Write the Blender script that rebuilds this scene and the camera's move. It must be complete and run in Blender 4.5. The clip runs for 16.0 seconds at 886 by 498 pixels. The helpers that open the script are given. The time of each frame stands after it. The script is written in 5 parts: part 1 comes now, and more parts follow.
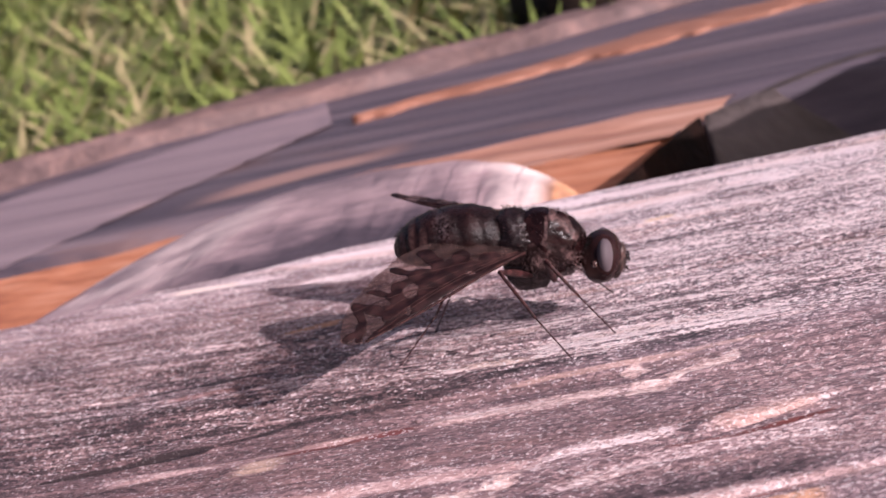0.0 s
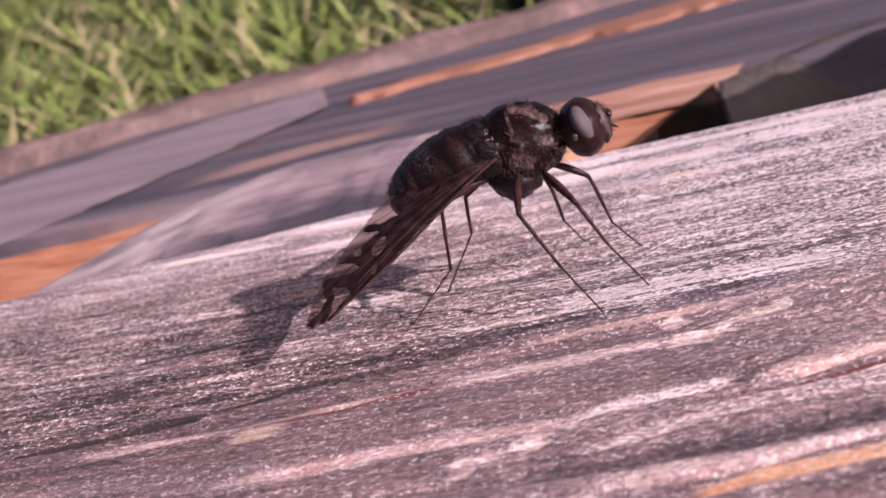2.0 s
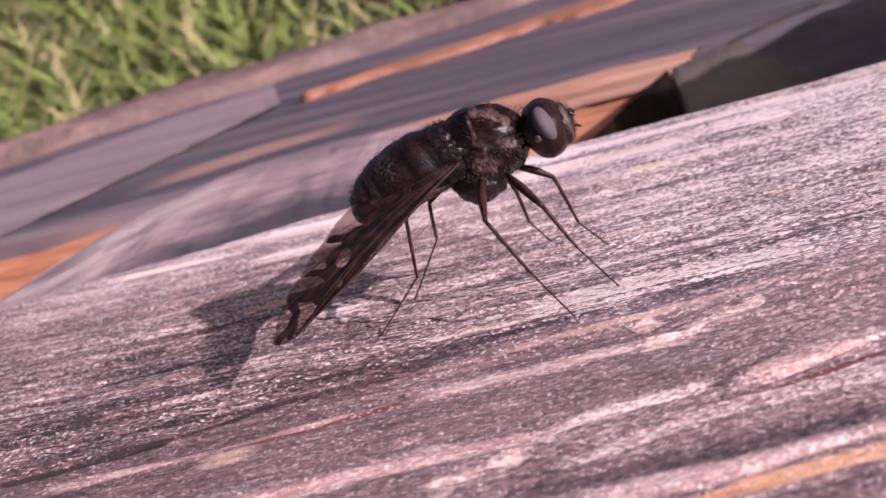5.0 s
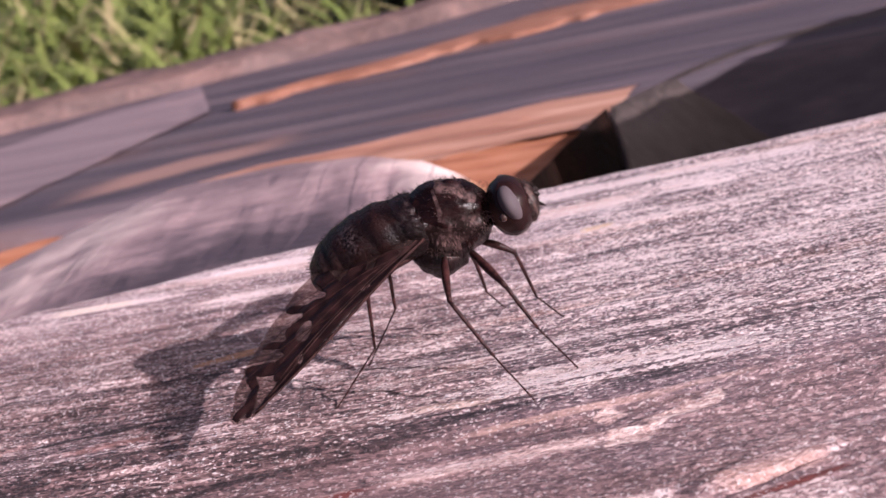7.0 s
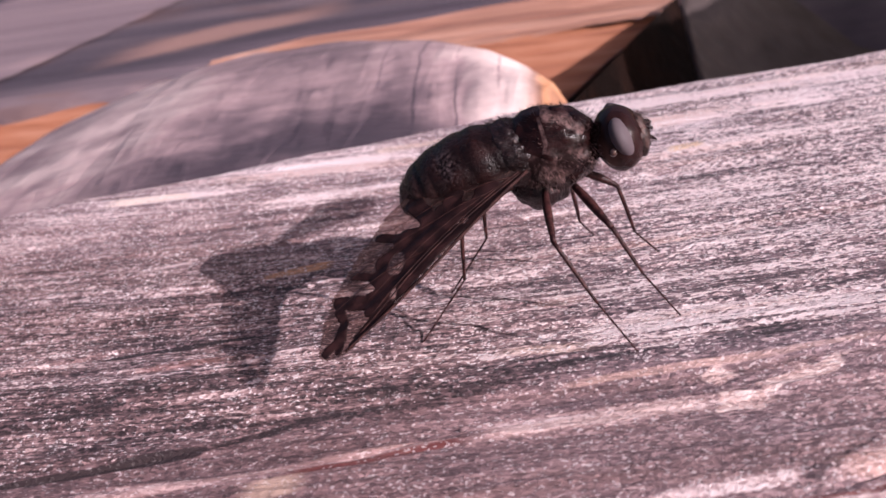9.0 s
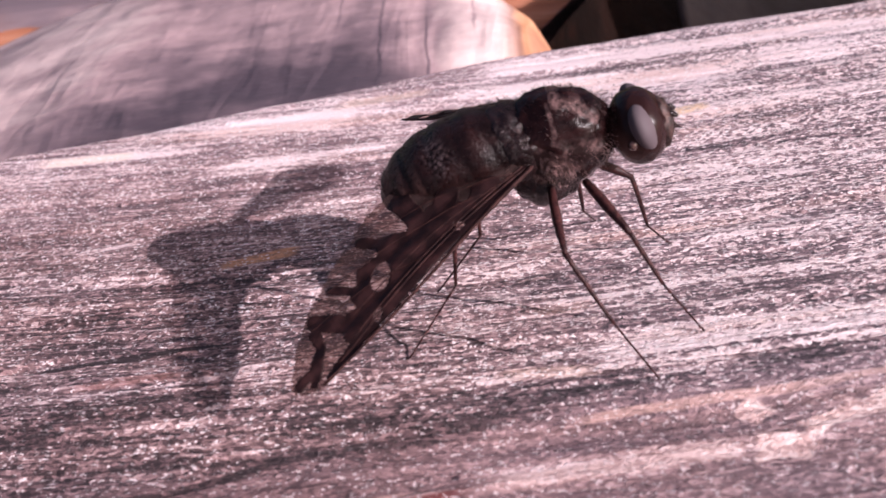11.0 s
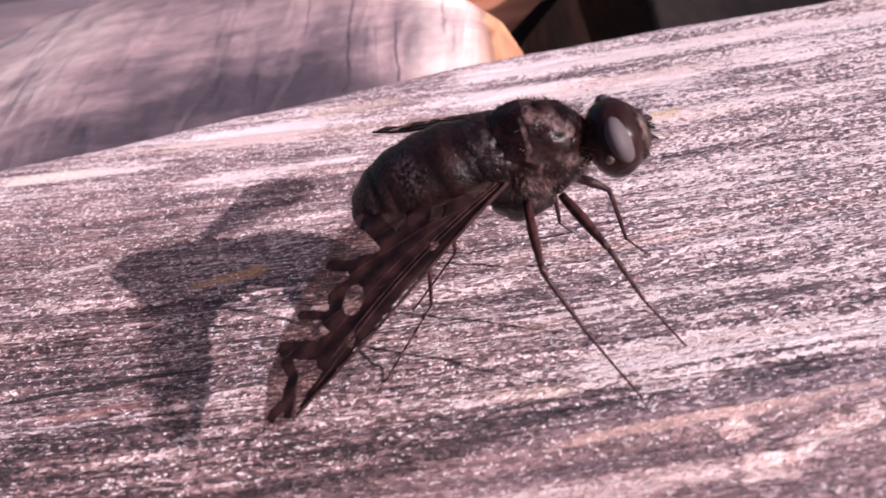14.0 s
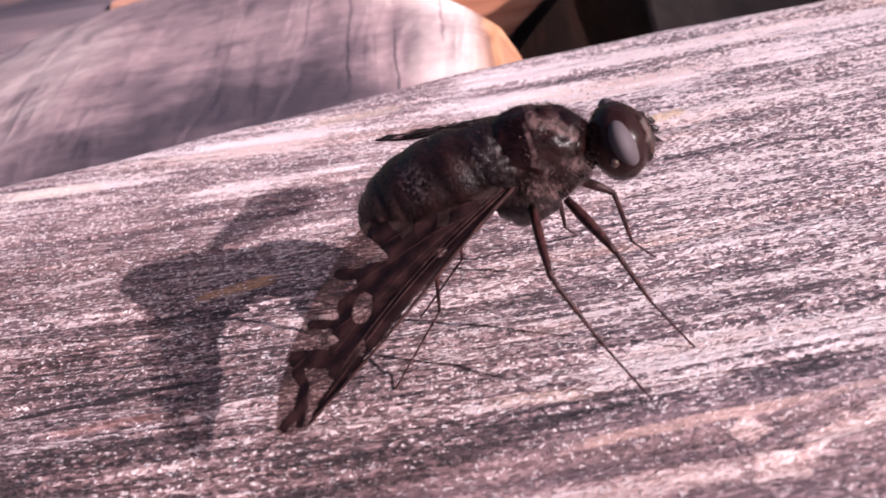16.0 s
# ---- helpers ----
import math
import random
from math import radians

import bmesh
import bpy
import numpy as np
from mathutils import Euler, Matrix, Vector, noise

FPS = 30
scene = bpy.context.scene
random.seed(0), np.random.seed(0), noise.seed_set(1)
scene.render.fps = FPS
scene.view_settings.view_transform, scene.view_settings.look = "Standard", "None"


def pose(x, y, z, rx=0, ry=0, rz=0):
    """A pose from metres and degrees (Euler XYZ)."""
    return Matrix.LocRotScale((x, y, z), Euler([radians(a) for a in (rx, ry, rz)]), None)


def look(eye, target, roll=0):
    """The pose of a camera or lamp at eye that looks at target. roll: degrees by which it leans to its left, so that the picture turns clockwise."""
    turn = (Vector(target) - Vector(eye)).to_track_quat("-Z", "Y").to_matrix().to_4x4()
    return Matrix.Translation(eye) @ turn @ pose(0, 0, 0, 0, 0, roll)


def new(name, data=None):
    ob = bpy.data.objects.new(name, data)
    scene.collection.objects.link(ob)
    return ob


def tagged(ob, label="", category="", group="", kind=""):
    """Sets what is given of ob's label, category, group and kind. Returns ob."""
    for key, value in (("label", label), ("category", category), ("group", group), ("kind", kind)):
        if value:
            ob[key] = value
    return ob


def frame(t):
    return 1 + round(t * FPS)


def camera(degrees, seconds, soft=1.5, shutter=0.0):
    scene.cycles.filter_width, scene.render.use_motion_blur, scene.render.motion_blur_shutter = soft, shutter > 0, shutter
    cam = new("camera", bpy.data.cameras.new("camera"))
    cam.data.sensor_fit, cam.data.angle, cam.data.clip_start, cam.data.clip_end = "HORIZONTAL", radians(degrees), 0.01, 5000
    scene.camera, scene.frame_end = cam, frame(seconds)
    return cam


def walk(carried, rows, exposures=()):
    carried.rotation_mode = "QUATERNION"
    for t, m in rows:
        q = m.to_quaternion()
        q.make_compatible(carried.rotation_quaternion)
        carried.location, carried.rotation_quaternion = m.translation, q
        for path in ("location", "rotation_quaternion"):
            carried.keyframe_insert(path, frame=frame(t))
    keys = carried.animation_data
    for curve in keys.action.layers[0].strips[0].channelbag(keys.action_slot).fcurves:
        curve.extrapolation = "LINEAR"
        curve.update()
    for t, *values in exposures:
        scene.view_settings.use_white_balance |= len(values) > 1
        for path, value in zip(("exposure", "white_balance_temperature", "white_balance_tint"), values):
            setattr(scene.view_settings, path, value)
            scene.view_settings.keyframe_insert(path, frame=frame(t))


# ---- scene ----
MM = 0.001
# the pile of timbers leans away from the camera by ten degrees; its own plan lies along its upper face
TILT = pose(0, 0, 0, -10, 0, 0)

# ---- camera: hand-held close-up, millimetres and degrees ----
cam = camera(44.0, 16.0, soft=1.5)
cam.data.dof.use_dof = True
cam.data.dof.focus_distance = 0.077
cam.data.dof.aperture_fstop = 76.0
PATH = [
    (0, 15.37, -85.30, 27.50, 77.79, 12.12, 10.92),
    (0.5, 12.24, -81.21, 24.51, 77.43, 12.16, 10.76),
    (1, 12.00, -80.48, 23.76, 77.22, 12.60, 10.68),
    (1.5, 12.25, -79.11, 22.90, 77.30, 12.85, 10.75),
    (2, 11.50, -78.59, 22.39, 77.65, 12.72, 10.57),
    (2.5, 11.63, -78.29, 22.56, 77.70, 13.09, 10.36),
    (3, 11.62, -78.05, 22.68, 77.52, 13.47, 10.00),
    (3.5, 11.47, -77.19, 23.11, 76.75, 13.88, 9.23),
    (3.7, 11.43, -76.65, 23.44, 76.15, 14.13, 8.80),
    (5.8, 8.88, -77.09, 23.81, 76.86, 13.50, 6.88),
    (6, 7.11, -76.93, 24.72, 76.97, 11.96, 5.79),
    (6.5, 7.85, -76.45, 25.54, 76.58, 11.99, 4.33),
    (7, 8.45, -75.35, 29.91, 75.19, 11.25, 3.84),
    (7.5, 7.61, -74.69, 31.11, 73.90, 9.21, 4.69),
    (8, 3.26, -73.43, 33.95, 72.50, 8.09, 5.68),
    (8.5, 2.90, -71.64, 34.20, 70.32, 8.00, 6.03),
    (8.7, 3.02, -70.75, 34.28, 69.33, 8.55, 5.87),
    (10.8, -0.75, -59.62, 36.76, 62.73, 6.96, 3.28),
    (11, -0.76, -57.45, 36.68, 62.32, 7.33, 2.93),
    (11.5, -0.57, -56.04, 36.84, 61.68, 7.69, 1.84),
    (12, -0.29, -55.07, 36.95, 61.54, 7.93, 1.19),
    (12.5, -0.33, -54.96, 37.03, 61.37, 8.01, 0.78),
    (13, -0.33, -54.99, 36.99, 61.50, 7.85, 0.95),
    (13.5, -0.41, -55.05, 37.01, 61.73, 7.94, 0.93),
    (14, -0.76, -55.19, 36.98, 61.91, 7.83, 1.18),
    (14.5, -0.67, -55.14, 37.10, 62.01, 8.21, 1.04),
    (15, -0.96, -55.33, 37.12, 62.09, 8.34, 0.93),
    (15.5, -1.43, -55.65, 37.00, 62.17, 8.08, 1.13),
    (16, -1.19, -55.39, 37.28, 62.06, 8.90, 0.55),
]
walk(cam, [(t, TILT @ pose(x * MM, y * MM, z * MM, a, b, c)) for t, x, y, z, a, b, c in PATH], exposures=((0.0, 0.37, 6300.0, 25.0), (7.0, 0.34, 6300.0, 25.0), (8.5, 0.3, 6300.0, 25.0), (11.0, 0.46, 6300.0, 25.0), (16.0, 0.46, 6300.0, 25.0)))

# ---- sky and sun ----
SUN_WAY = TILT.to_3x3() @ Vector((-2.0, 1.03, -1.0)).normalized()
elevation = math.asin(-SUN_WAY.z)
azimuth = math.atan2(-SUN_WAY.x, -SUN_WAY.y)
world = bpy.data.worlds.new("sky")
scene.world = world
world.use_nodes = True
sky = world.node_tree.nodes.new("ShaderNodeTexSky")
sky.sky_type, sky.sun_disc = "NISHITA", False
sky.sun_elevation, sky.sun_rotation = elevation, azimuth
sky.air_density, sky.dust_density, sky.ozone_density = 0.7, 5.0, 0.3
back = world.node_tree.nodes["Background"]
back.inputs["Strength"].default_value = 0.08
world.node_tree.links.new(sky.outputs[0], back.inputs[0])
sun = new("sun", bpy.data.lights.new("sun", "SUN"))
sun.data.energy, sun.data.angle, sun.data.color = 4.9, radians(0.6), (1.0, 0.94, 0.92)
sun.matrix_world = look((0.5, -0.2, 0.3), Vector((0.5, -0.2, 0.3)) + SUN_WAY)


# ---- small tools ----
def lattice(u, v, seed):
    """Smooth value noise, -1 to 1, on arrays."""
    iu, iv = np.floor(u).astype(np.int64), np.floor(v).astype(np.int64)
    fu, fv = u - iu, v - iv
    fu, fv = fu * fu * (3 - 2 * fu), fv * fv * (3 - 2 * fv)

    def corner(a, b):
        h = np.sin((a * 127.1 + b * 311.7 + seed * 74.7)) * 43758.5453
        return (h - np.floor(h)) * 2 - 1

    return ((corner(iu, iv) * (1 - fu) + corner(iu + 1, iv) * fu) * (1 - fv)
            + (corner(iu, iv + 1) * (1 - fu) + corner(iu + 1, iv + 1) * fu) * fv)


def mesh_of(name, verts, faces, material, smooth=True):
    """A mesh from millimetre points."""
    data = bpy.data.meshes.new(name)
    data.from_pydata((np.asarray(verts, float) * MM).tolist(), [], [list(map(int, q)) for q in faces])
    data.materials.append(material)
    data.polygons.foreach_set("use_smooth", [smooth] * len(data.polygons))
    data.update()
    return data


def part(name, verts, faces, material, parent=None, label="", smooth=True, level=False):
    """A mesh object: a piece of its parent, or a thing that leans with the pile unless it lies level."""
    ob = new(name, mesh_of(name, verts, faces, material, smooth))
    if parent:
        ob.parent = parent
    elif not level:
        ob.matrix_basis = TILT
    return tagged(ob, label=label)


def sheet_faces(rows, cols, wrap=False):
    out = []
    for r in range(rows - 1):
        for c in range(cols if wrap else cols - 1):
            d = (c + 1) % cols
            out.append((r * cols + c, r * cols + d, (r + 1) * cols + d, (r + 1) * cols + c))
    return out


def loft(rings, sides=24):
    """Closed skin over rings of (centre, half width along a, half height along b, a, b)."""
    verts, faces = [], []
    for c, ra, rb, a, b in rings:
        for k in range(sides):
            w = 2 * math.pi * k / sides
            verts.append(tuple(Vector(c) + Vector(a) * (ra * math.cos(w)) + Vector(b) * (rb * math.sin(w))))
    faces = sheet_faces(len(rings), sides, True)
    faces.append(tuple(range(sides - 1, -1, -1)))
    faces.append(tuple(range((len(rings) - 1) * sides, len(rings) * sides)))
    return verts, faces


def ball(centre, radii, turn=(0, 0, 0), rows=18, cols=28, bump=0.0, seed=1, squash=1.0):
    """An ellipsoid with a lightly uneven skin."""
    m = Euler([radians(a) for a in turn]).to_matrix()
    verts, faces = [], []
    for r in range(rows + 1):
        p = math.pi * r / rows
        for c in range(cols):
            q = 2 * math.pi * c / cols
            d = Vector((math.sin(p) * math.cos(q), math.sin(p) * math.sin(q), math.cos(p)))
            k = 1 + bump * noise.noise(d * 3.1 + Vector((seed, 0, 0))) + 0.5 * bump * noise.noise(d * 7.3 + Vector((0, seed, 0)))
            verts.append(tuple(Vector(centre) + m @ Vector((d.x * radii[0], d.y * radii[1], d.z * radii[2])) * k))
    return verts, sheet_faces(rows + 1, cols, True)


def tube(points, radii, sides=8):
    """A tapering round rod through points."""
    rings, pts = [], [Vector(p) for p in points]
    for i, p in enumerate(pts):
        d = (pts[min(i + 1, len(pts) - 1)] - pts[max(i - 1, 0)]).normalized()
        a = d.orthogonal().normalized()
        rings.append((p, radii[i], radii[i], a, d.cross(a)))
    if len(rings) > 1:
        a = rings[0][3]
        fixed = []
        for i, (p, r1, r2, _, _) in enumerate(rings):
            d = (pts[min(i + 1, len(pts) - 1)] - pts[max(i - 1, 0)]).normalized()
            a = (a - d * a.dot(d)).normalized()
            fixed.append((p, r1, r2, a, d.cross(a)))
        rings = fixed
    return loft(rings, sides)


def joined(*pieces):
    verts, faces = [], []
    for v, f in pieces:
        n = len(verts)
        verts += list(v)
        faces += [tuple(i + n for i in q) for q in f]
    return verts, faces


# ---- materials ----
class Shade:
    """A node material with short calls."""

    def __init__(self, name, roughness=0.6, metallic=0.0, specular=0.5):
        self.m = bpy.data.materials.new(name)
        self.m.use_nodes = True
        self.t = self.m.node_tree
        self.b = self.t.nodes["Principled BSDF"]
        self.b.inputs["Roughness"].default_value = roughness
        self.b.inputs["Metallic"].default_value = metallic
        self.b.inputs["Specular IOR Level"].default_value = specular
        self.o = self.node("ShaderNodeTexCoord").outputs["Object"]

    def node(self, kind, **values):
        n = self.t.nodes.new(kind)
        for k, v in values.items():
            self.put(n.inputs[k.replace("_", " ")], v)
        return n

    def put(self, socket, v):
        if isinstance(v, bpy.types.NodeSocket):
            self.t.links.new(v, socket)
        else:
            socket.default_value = v

    def math(self, op, a, b=0.0, c=0.0, clamp=False):
        n = self.t.nodes.new("ShaderNodeMath")
        n.operation, n.use_clamp = op, clamp
        for i, v in enumerate((a, b, c)):
            self.put(n.inputs[i], v)
        return n.outputs[0]

    def noise(self, scale, detail=4.0, rough=0.55, turn=0.0, warp=0.0, shift=(0, 0, 0)):
        """Noise with its own scale per millimetre along x, y and z."""
        m = self.node("ShaderNodeMapping", Vector=self.o)
        m.inputs["Scale"].default_value = [s * 1000 for s in scale]
        m.inputs["Rotation"].default_value = (0, 0, radians(turn))
        m.inputs["Location"].default_value = shift
        n = self.node("ShaderNodeTexNoise", Vector=m.outputs[0], Scale=1.0, Detail=detail, Roughness=rough, Distortion=warp)
        return n.outputs["Fac"]

    def cells(self, scale):
        """A random value for each small grain."""
        m = self.node("ShaderNodeMapping", Vector=self.o)
        m.inputs["Scale"].default_value = [k * 1000 for k in scale]
        v = self.node("ShaderNodeTexVoronoi", Vector=m.outputs[0], Scale=1.0)
        return self.node("ShaderNodeSeparateColor", Color=v.outputs["Color"]).outputs[0]

    def ramp(self, fac, stops, smooth=False):
        n = self.node("ShaderNodeValToRGB", Fac=fac)
        e = n.color_ramp.elements
        while len(e) < len(stops):
            e.new(0.5)
        for k, (at, colour) in enumerate(stops):
            e[k].position = at
            e[k].color = (*colour, 1) if len(colour) == 3 else colour
        if smooth:
            n.color_ramp.interpolation = "EASE"
        return n.outputs["Color"]

    def span(self, v, a, b, lo=0.0, hi=1.0):
        n = self.node("ShaderNodeMapRange")
        n.interpolation_type = "SMOOTHSTEP"
        for k, w in (("Value", v), ("From Min", a), ("From Max", b), ("To Min", lo), ("To Max", hi)):
            self.put(n.inputs[k], w)
        return n.outputs["Result"]

    def mix(self, fac, a, b):
        n = self.t.nodes.new("ShaderNodeMix")
        n.data_type = "RGBA"
        self.put(n.inputs["Factor"], fac)
        for k, v in (("A", a), ("B", b)):
            s = [i for i in n.inputs if i.name == k and i.type == "RGBA"][0]
            self.put(s, (*v, 1) if isinstance(v, tuple) and len(v) == 3 else v)
        return [o for o in n.outputs if o.type == "RGBA"][0]

    def skew(self, k, bend):
        """Lets the grain run k off the x axis and bend."""
        a = self.node("ShaderNodeSeparateXYZ", Vector=self.o)
        y = self.math("MULTIPLY_ADD", a.outputs[0], self.math("MULTIPLY_ADD", a.outputs[0], -bend, -k), a.outputs[1])
        self.o = self.node("ShaderNodeCombineXYZ", X=a.outputs[0], Y=y, Z=a.outputs[2]).outputs[0]

    def axes(self):
        s = self.node("ShaderNodeSeparateXYZ", Vector=self.o)
        return [self.math("MULTIPLY", s.outputs[k], 1000.0) for k in range(3)]

    def own(self, name):
        """A value that the mesh carries at its points."""
        n = self.node("ShaderNodeAttribute")
        n.attribute_name = name
        return n.outputs["Fac"]

    def band(self, x, y, x0, y0, x1, y1, half, soft, fade=4.0):
        """1 along a streak from one plan point to another, 0 away from it."""
        slope = (y1 - y0) / (x1 - x0)
        line = self.math("MULTIPLY_ADD", self.math("SUBTRACT", x, x0), slope, y0)
        off = self.math("ABSOLUTE", self.math("SUBTRACT", y, line))
        across = self.span(off, half, half + soft, 1.0, 0.0)
        along = self.math("MULTIPLY", self.span(x, x0 - fade, x0 + fade), self.span(x, x1 - fade, x1 + fade, 1.0, 0.0))
        return self.math("MULTIPLY", across, along)

    def done(self, colour, height=None, depth=0.0001, roughness=None, strength=1.0):
        self.put(self.b.inputs["Base Color"], (*colour, 1) if isinstance(colour, tuple) else colour)
        if roughness is not None:
            self.put(self.b.inputs["Roughness"], roughness)
        if height is not None:
            n = self.node("ShaderNodeBump", Height=height, Distance=depth, Strength=strength)
            self.t.links.new(n.outputs[0], self.b.inputs["Normal"])
        return self.m


def weathered_wood():
    s = Shade("weathered_wood", 0.55, specular=0.4)
    x, y, z = s.axes()
    f = s.math("MULTIPLY_ADD", x, -0.18, y)                # distance from the ridge between the two faces
    s.skew(0.06, 1.4)
    broad = s.noise((0.010, 0.16, 0.1), 3)
    streak = s.noise((0.022, 0.8, 0.4), 5, 0.6)
    thread = s.noise((0.035, 1.7, 1.2), 3, 0.55, shift=(3, 7, 1))
    fibre = s.noise((0.13, 2.6, 2.0), 4, 0.62)
    fine = s.noise((2.4, 4.2, 3.0), 3, 0.8)
    grain = s.cells((2.6, 4.6, 2.6))
    calm = s.math("MULTIPLY", s.span(f, -8.0, -4.5, 0.3, 1.0), s.math("MULTIPLY_ADD", s.span(y, 12.0, 24.0, 0.0, -0.4), s.span(x, 16.0, 0.0), 1.0))
    rough_side = s.math("MULTIPLY", s.span(f, -8.5, -4.5, 0.55, 1.0), s.math("MULTIPLY_ADD", s.span(y, 12.0, 24.0, 0.0, -0.35), s.span(x, 16.0, 0.0), s.span(x, -2.0, 8.0, 1.0, 1.25)))
    cloud = s.noise((0.12, 0.22, 0.2), 4, shift=(1, 4, 2))
    fibre = s.math("MULTIPLY_ADD", s.math("SUBTRACT", fibre, 0.5), calm, 0.5)
    thread = s.math("MULTIPLY_ADD", s.math("SUBTRACT", thread, 0.5), calm, 0.5)
    grit = s.math("ADD", s.math("MULTIPLY", fine, 0.62), s.math("MULTIPLY", grain, 0.38))
    grit = s.math("MULTIPLY_ADD", s.math("SUBTRACT", grit, 0.5), rough_side, 0.5)
    streak = s.math("MULTIPLY_ADD", s.math("SUBTRACT", streak, 0.5), s.math("MULTIPLY", s.span(f, -9.0, -5.0, 0.6, 1.0), s.math("MULTIPLY_ADD", s.span(y, 12.0, 34.0, 0.0, 0.8), s.span(x, 0.0, 14.0), 1.0)), 0.5)
    quiet = s.span(f, -9.0, -5.0, 0.45, 1.0)
    broad, cloud = (s.math("MULTIPLY_ADD", s.math("SUBTRACT", v, 0.5), quiet, 0.5) for v in (broad, cloud))
    tone = 0.5
    for layer, gain in ((broad, 0.5), (streak, 0.6), (thread, 0.65), (fibre, 1.0), (grit, 1.3), (cloud, 0.6)):
        tone = s.math("MULTIPLY_ADD", s.math("SUBTRACT", layer, 0.5), gain, tone)
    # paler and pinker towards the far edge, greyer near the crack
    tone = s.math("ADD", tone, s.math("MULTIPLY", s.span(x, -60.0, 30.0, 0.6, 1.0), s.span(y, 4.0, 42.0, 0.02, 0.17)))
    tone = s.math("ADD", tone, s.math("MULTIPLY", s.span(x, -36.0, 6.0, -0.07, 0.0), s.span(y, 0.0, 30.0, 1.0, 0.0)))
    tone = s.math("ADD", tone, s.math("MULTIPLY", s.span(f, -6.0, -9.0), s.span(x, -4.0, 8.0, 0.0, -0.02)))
    # pale weathered streaks, painted far-edge gloss, and dark resinous ones
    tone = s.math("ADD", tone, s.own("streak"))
    tone = s.math("ADD", tone, s.math("MULTIPLY", s.math("MULTIPLY", s.span(f, -5.0, 0.0), s.span(y, 30.0, 44.0, 1.0, 0.0)), s.span(x, 2.0, 16.0, 0.0, 0.05)))
    tone = s.math("ADD", tone, s.math("MULTIPLY", s.span(y, 3.0, -6.0, 0.0, -0.07), s.span(x, 6.0, -4.0)))
    colour = s.ramp(tone, [(0.05, (0.034, 0.024, 0.031)), (0.28, (0.115, 0.078, 0.093)), (0.48, (0.225, 0.148, 0.165)), (0.64, (0.45, 0.305, 0.315)), (0.82, (0.92, 0.76, 0.76))])
    rust = s.noise((0.02, 0.30, 0.2), 4, shift=(4, 2, 0))
    rusty = s.span(rust, 0.52, 0.70, 0.0, 0.7)
    colour = s.mix(rusty, colour, s.ramp(tone, [(0.1, (0.06, 0.025, 0.024)), (0.5, (0.34, 0.19, 0.17)), (0.9, (0.80, 0.54, 0.48))]))
    warm = s.math("MULTIPLY", s.math("MAXIMUM", s.span(x, 8.0, -14.0, 0.1, 0.95), s.span(f, -5.0, -13.0, 0.0, 0.6)), s.span(cloud, 0.35, 0.6, 0.7, 1.0))
    colour = s.mix(s.math("MULTIPLY", warm, s.span(y, 46.0, 12.0)), colour, s.ramp(tone, [(0.08, (0.035, 0.02, 0.021)), (0.28, (0.12, 0.067, 0.068)), (0.48, (0.27, 0.158, 0.157)), (0.64, (0.48, 0.30, 0.29)), (0.85, (0.90, 0.70, 0.68))]))
    tinge = s.node("ShaderNodeAttribute")
    tinge.attribute_name = "tinge"
    colour = s.mix(s.math("MULTIPLY", tinge.outputs["Alpha"], s.span(grit, 0.25, 0.5, 0.5, 1.0)), colour, tinge.outputs["Color"])
    # blotchy raw pink patches
    mottle = s.noise((0.45, 0.7, 0.5), 4, 0.65, shift=(5, 5, 0))
    where = s.math("ADD", s.math("MULTIPLY", s.own("blotch"), 0.5), s.math("MULTIPLY", mottle, 0.55))
    raw = s.ramp(s.math("MULTIPLY_ADD", s.math("SUBTRACT", grit, 0.5), 1.6, mottle), [(0.3, (0.44, 0.27, 0.25)), (0.5, (0.74, 0.49, 0.45)), (0.72, (0.95, 0.76, 0.71))])
    colour = s.mix(s.math("MULTIPLY", s.span(where, 0.62, 0.76), 0.95), colour, raw)
    hue = s.noise((0.05, 0.12, 0.1), 3, shift=(2, 8, 0))
    colour = s.mix(s.span(hue, 0.5, 0.68, 0.0, 0.3), colour, s.ramp(tone, [(0.1, (0.03, 0.023, 0.03)), (0.5, (0.22, 0.165, 0.195)), (0.9, (0.82, 0.70, 0.74))]))
    # sun glints on the fibres, painted as near-white specks
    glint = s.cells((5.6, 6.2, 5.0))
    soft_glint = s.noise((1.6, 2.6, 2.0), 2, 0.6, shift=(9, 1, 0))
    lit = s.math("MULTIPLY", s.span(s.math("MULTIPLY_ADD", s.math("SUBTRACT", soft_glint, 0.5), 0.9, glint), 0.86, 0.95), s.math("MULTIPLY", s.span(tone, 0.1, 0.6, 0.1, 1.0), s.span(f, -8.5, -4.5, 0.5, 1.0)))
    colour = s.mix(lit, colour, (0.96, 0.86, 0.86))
    height = s.math("ADD", s.math("MULTIPLY", fibre, 0.8), s.math("MULTIPLY", grit, 1.25))
    return s.done(colour, height, 0.00045, s.math("MULTIPLY_ADD", lit, -0.3, 0.62))


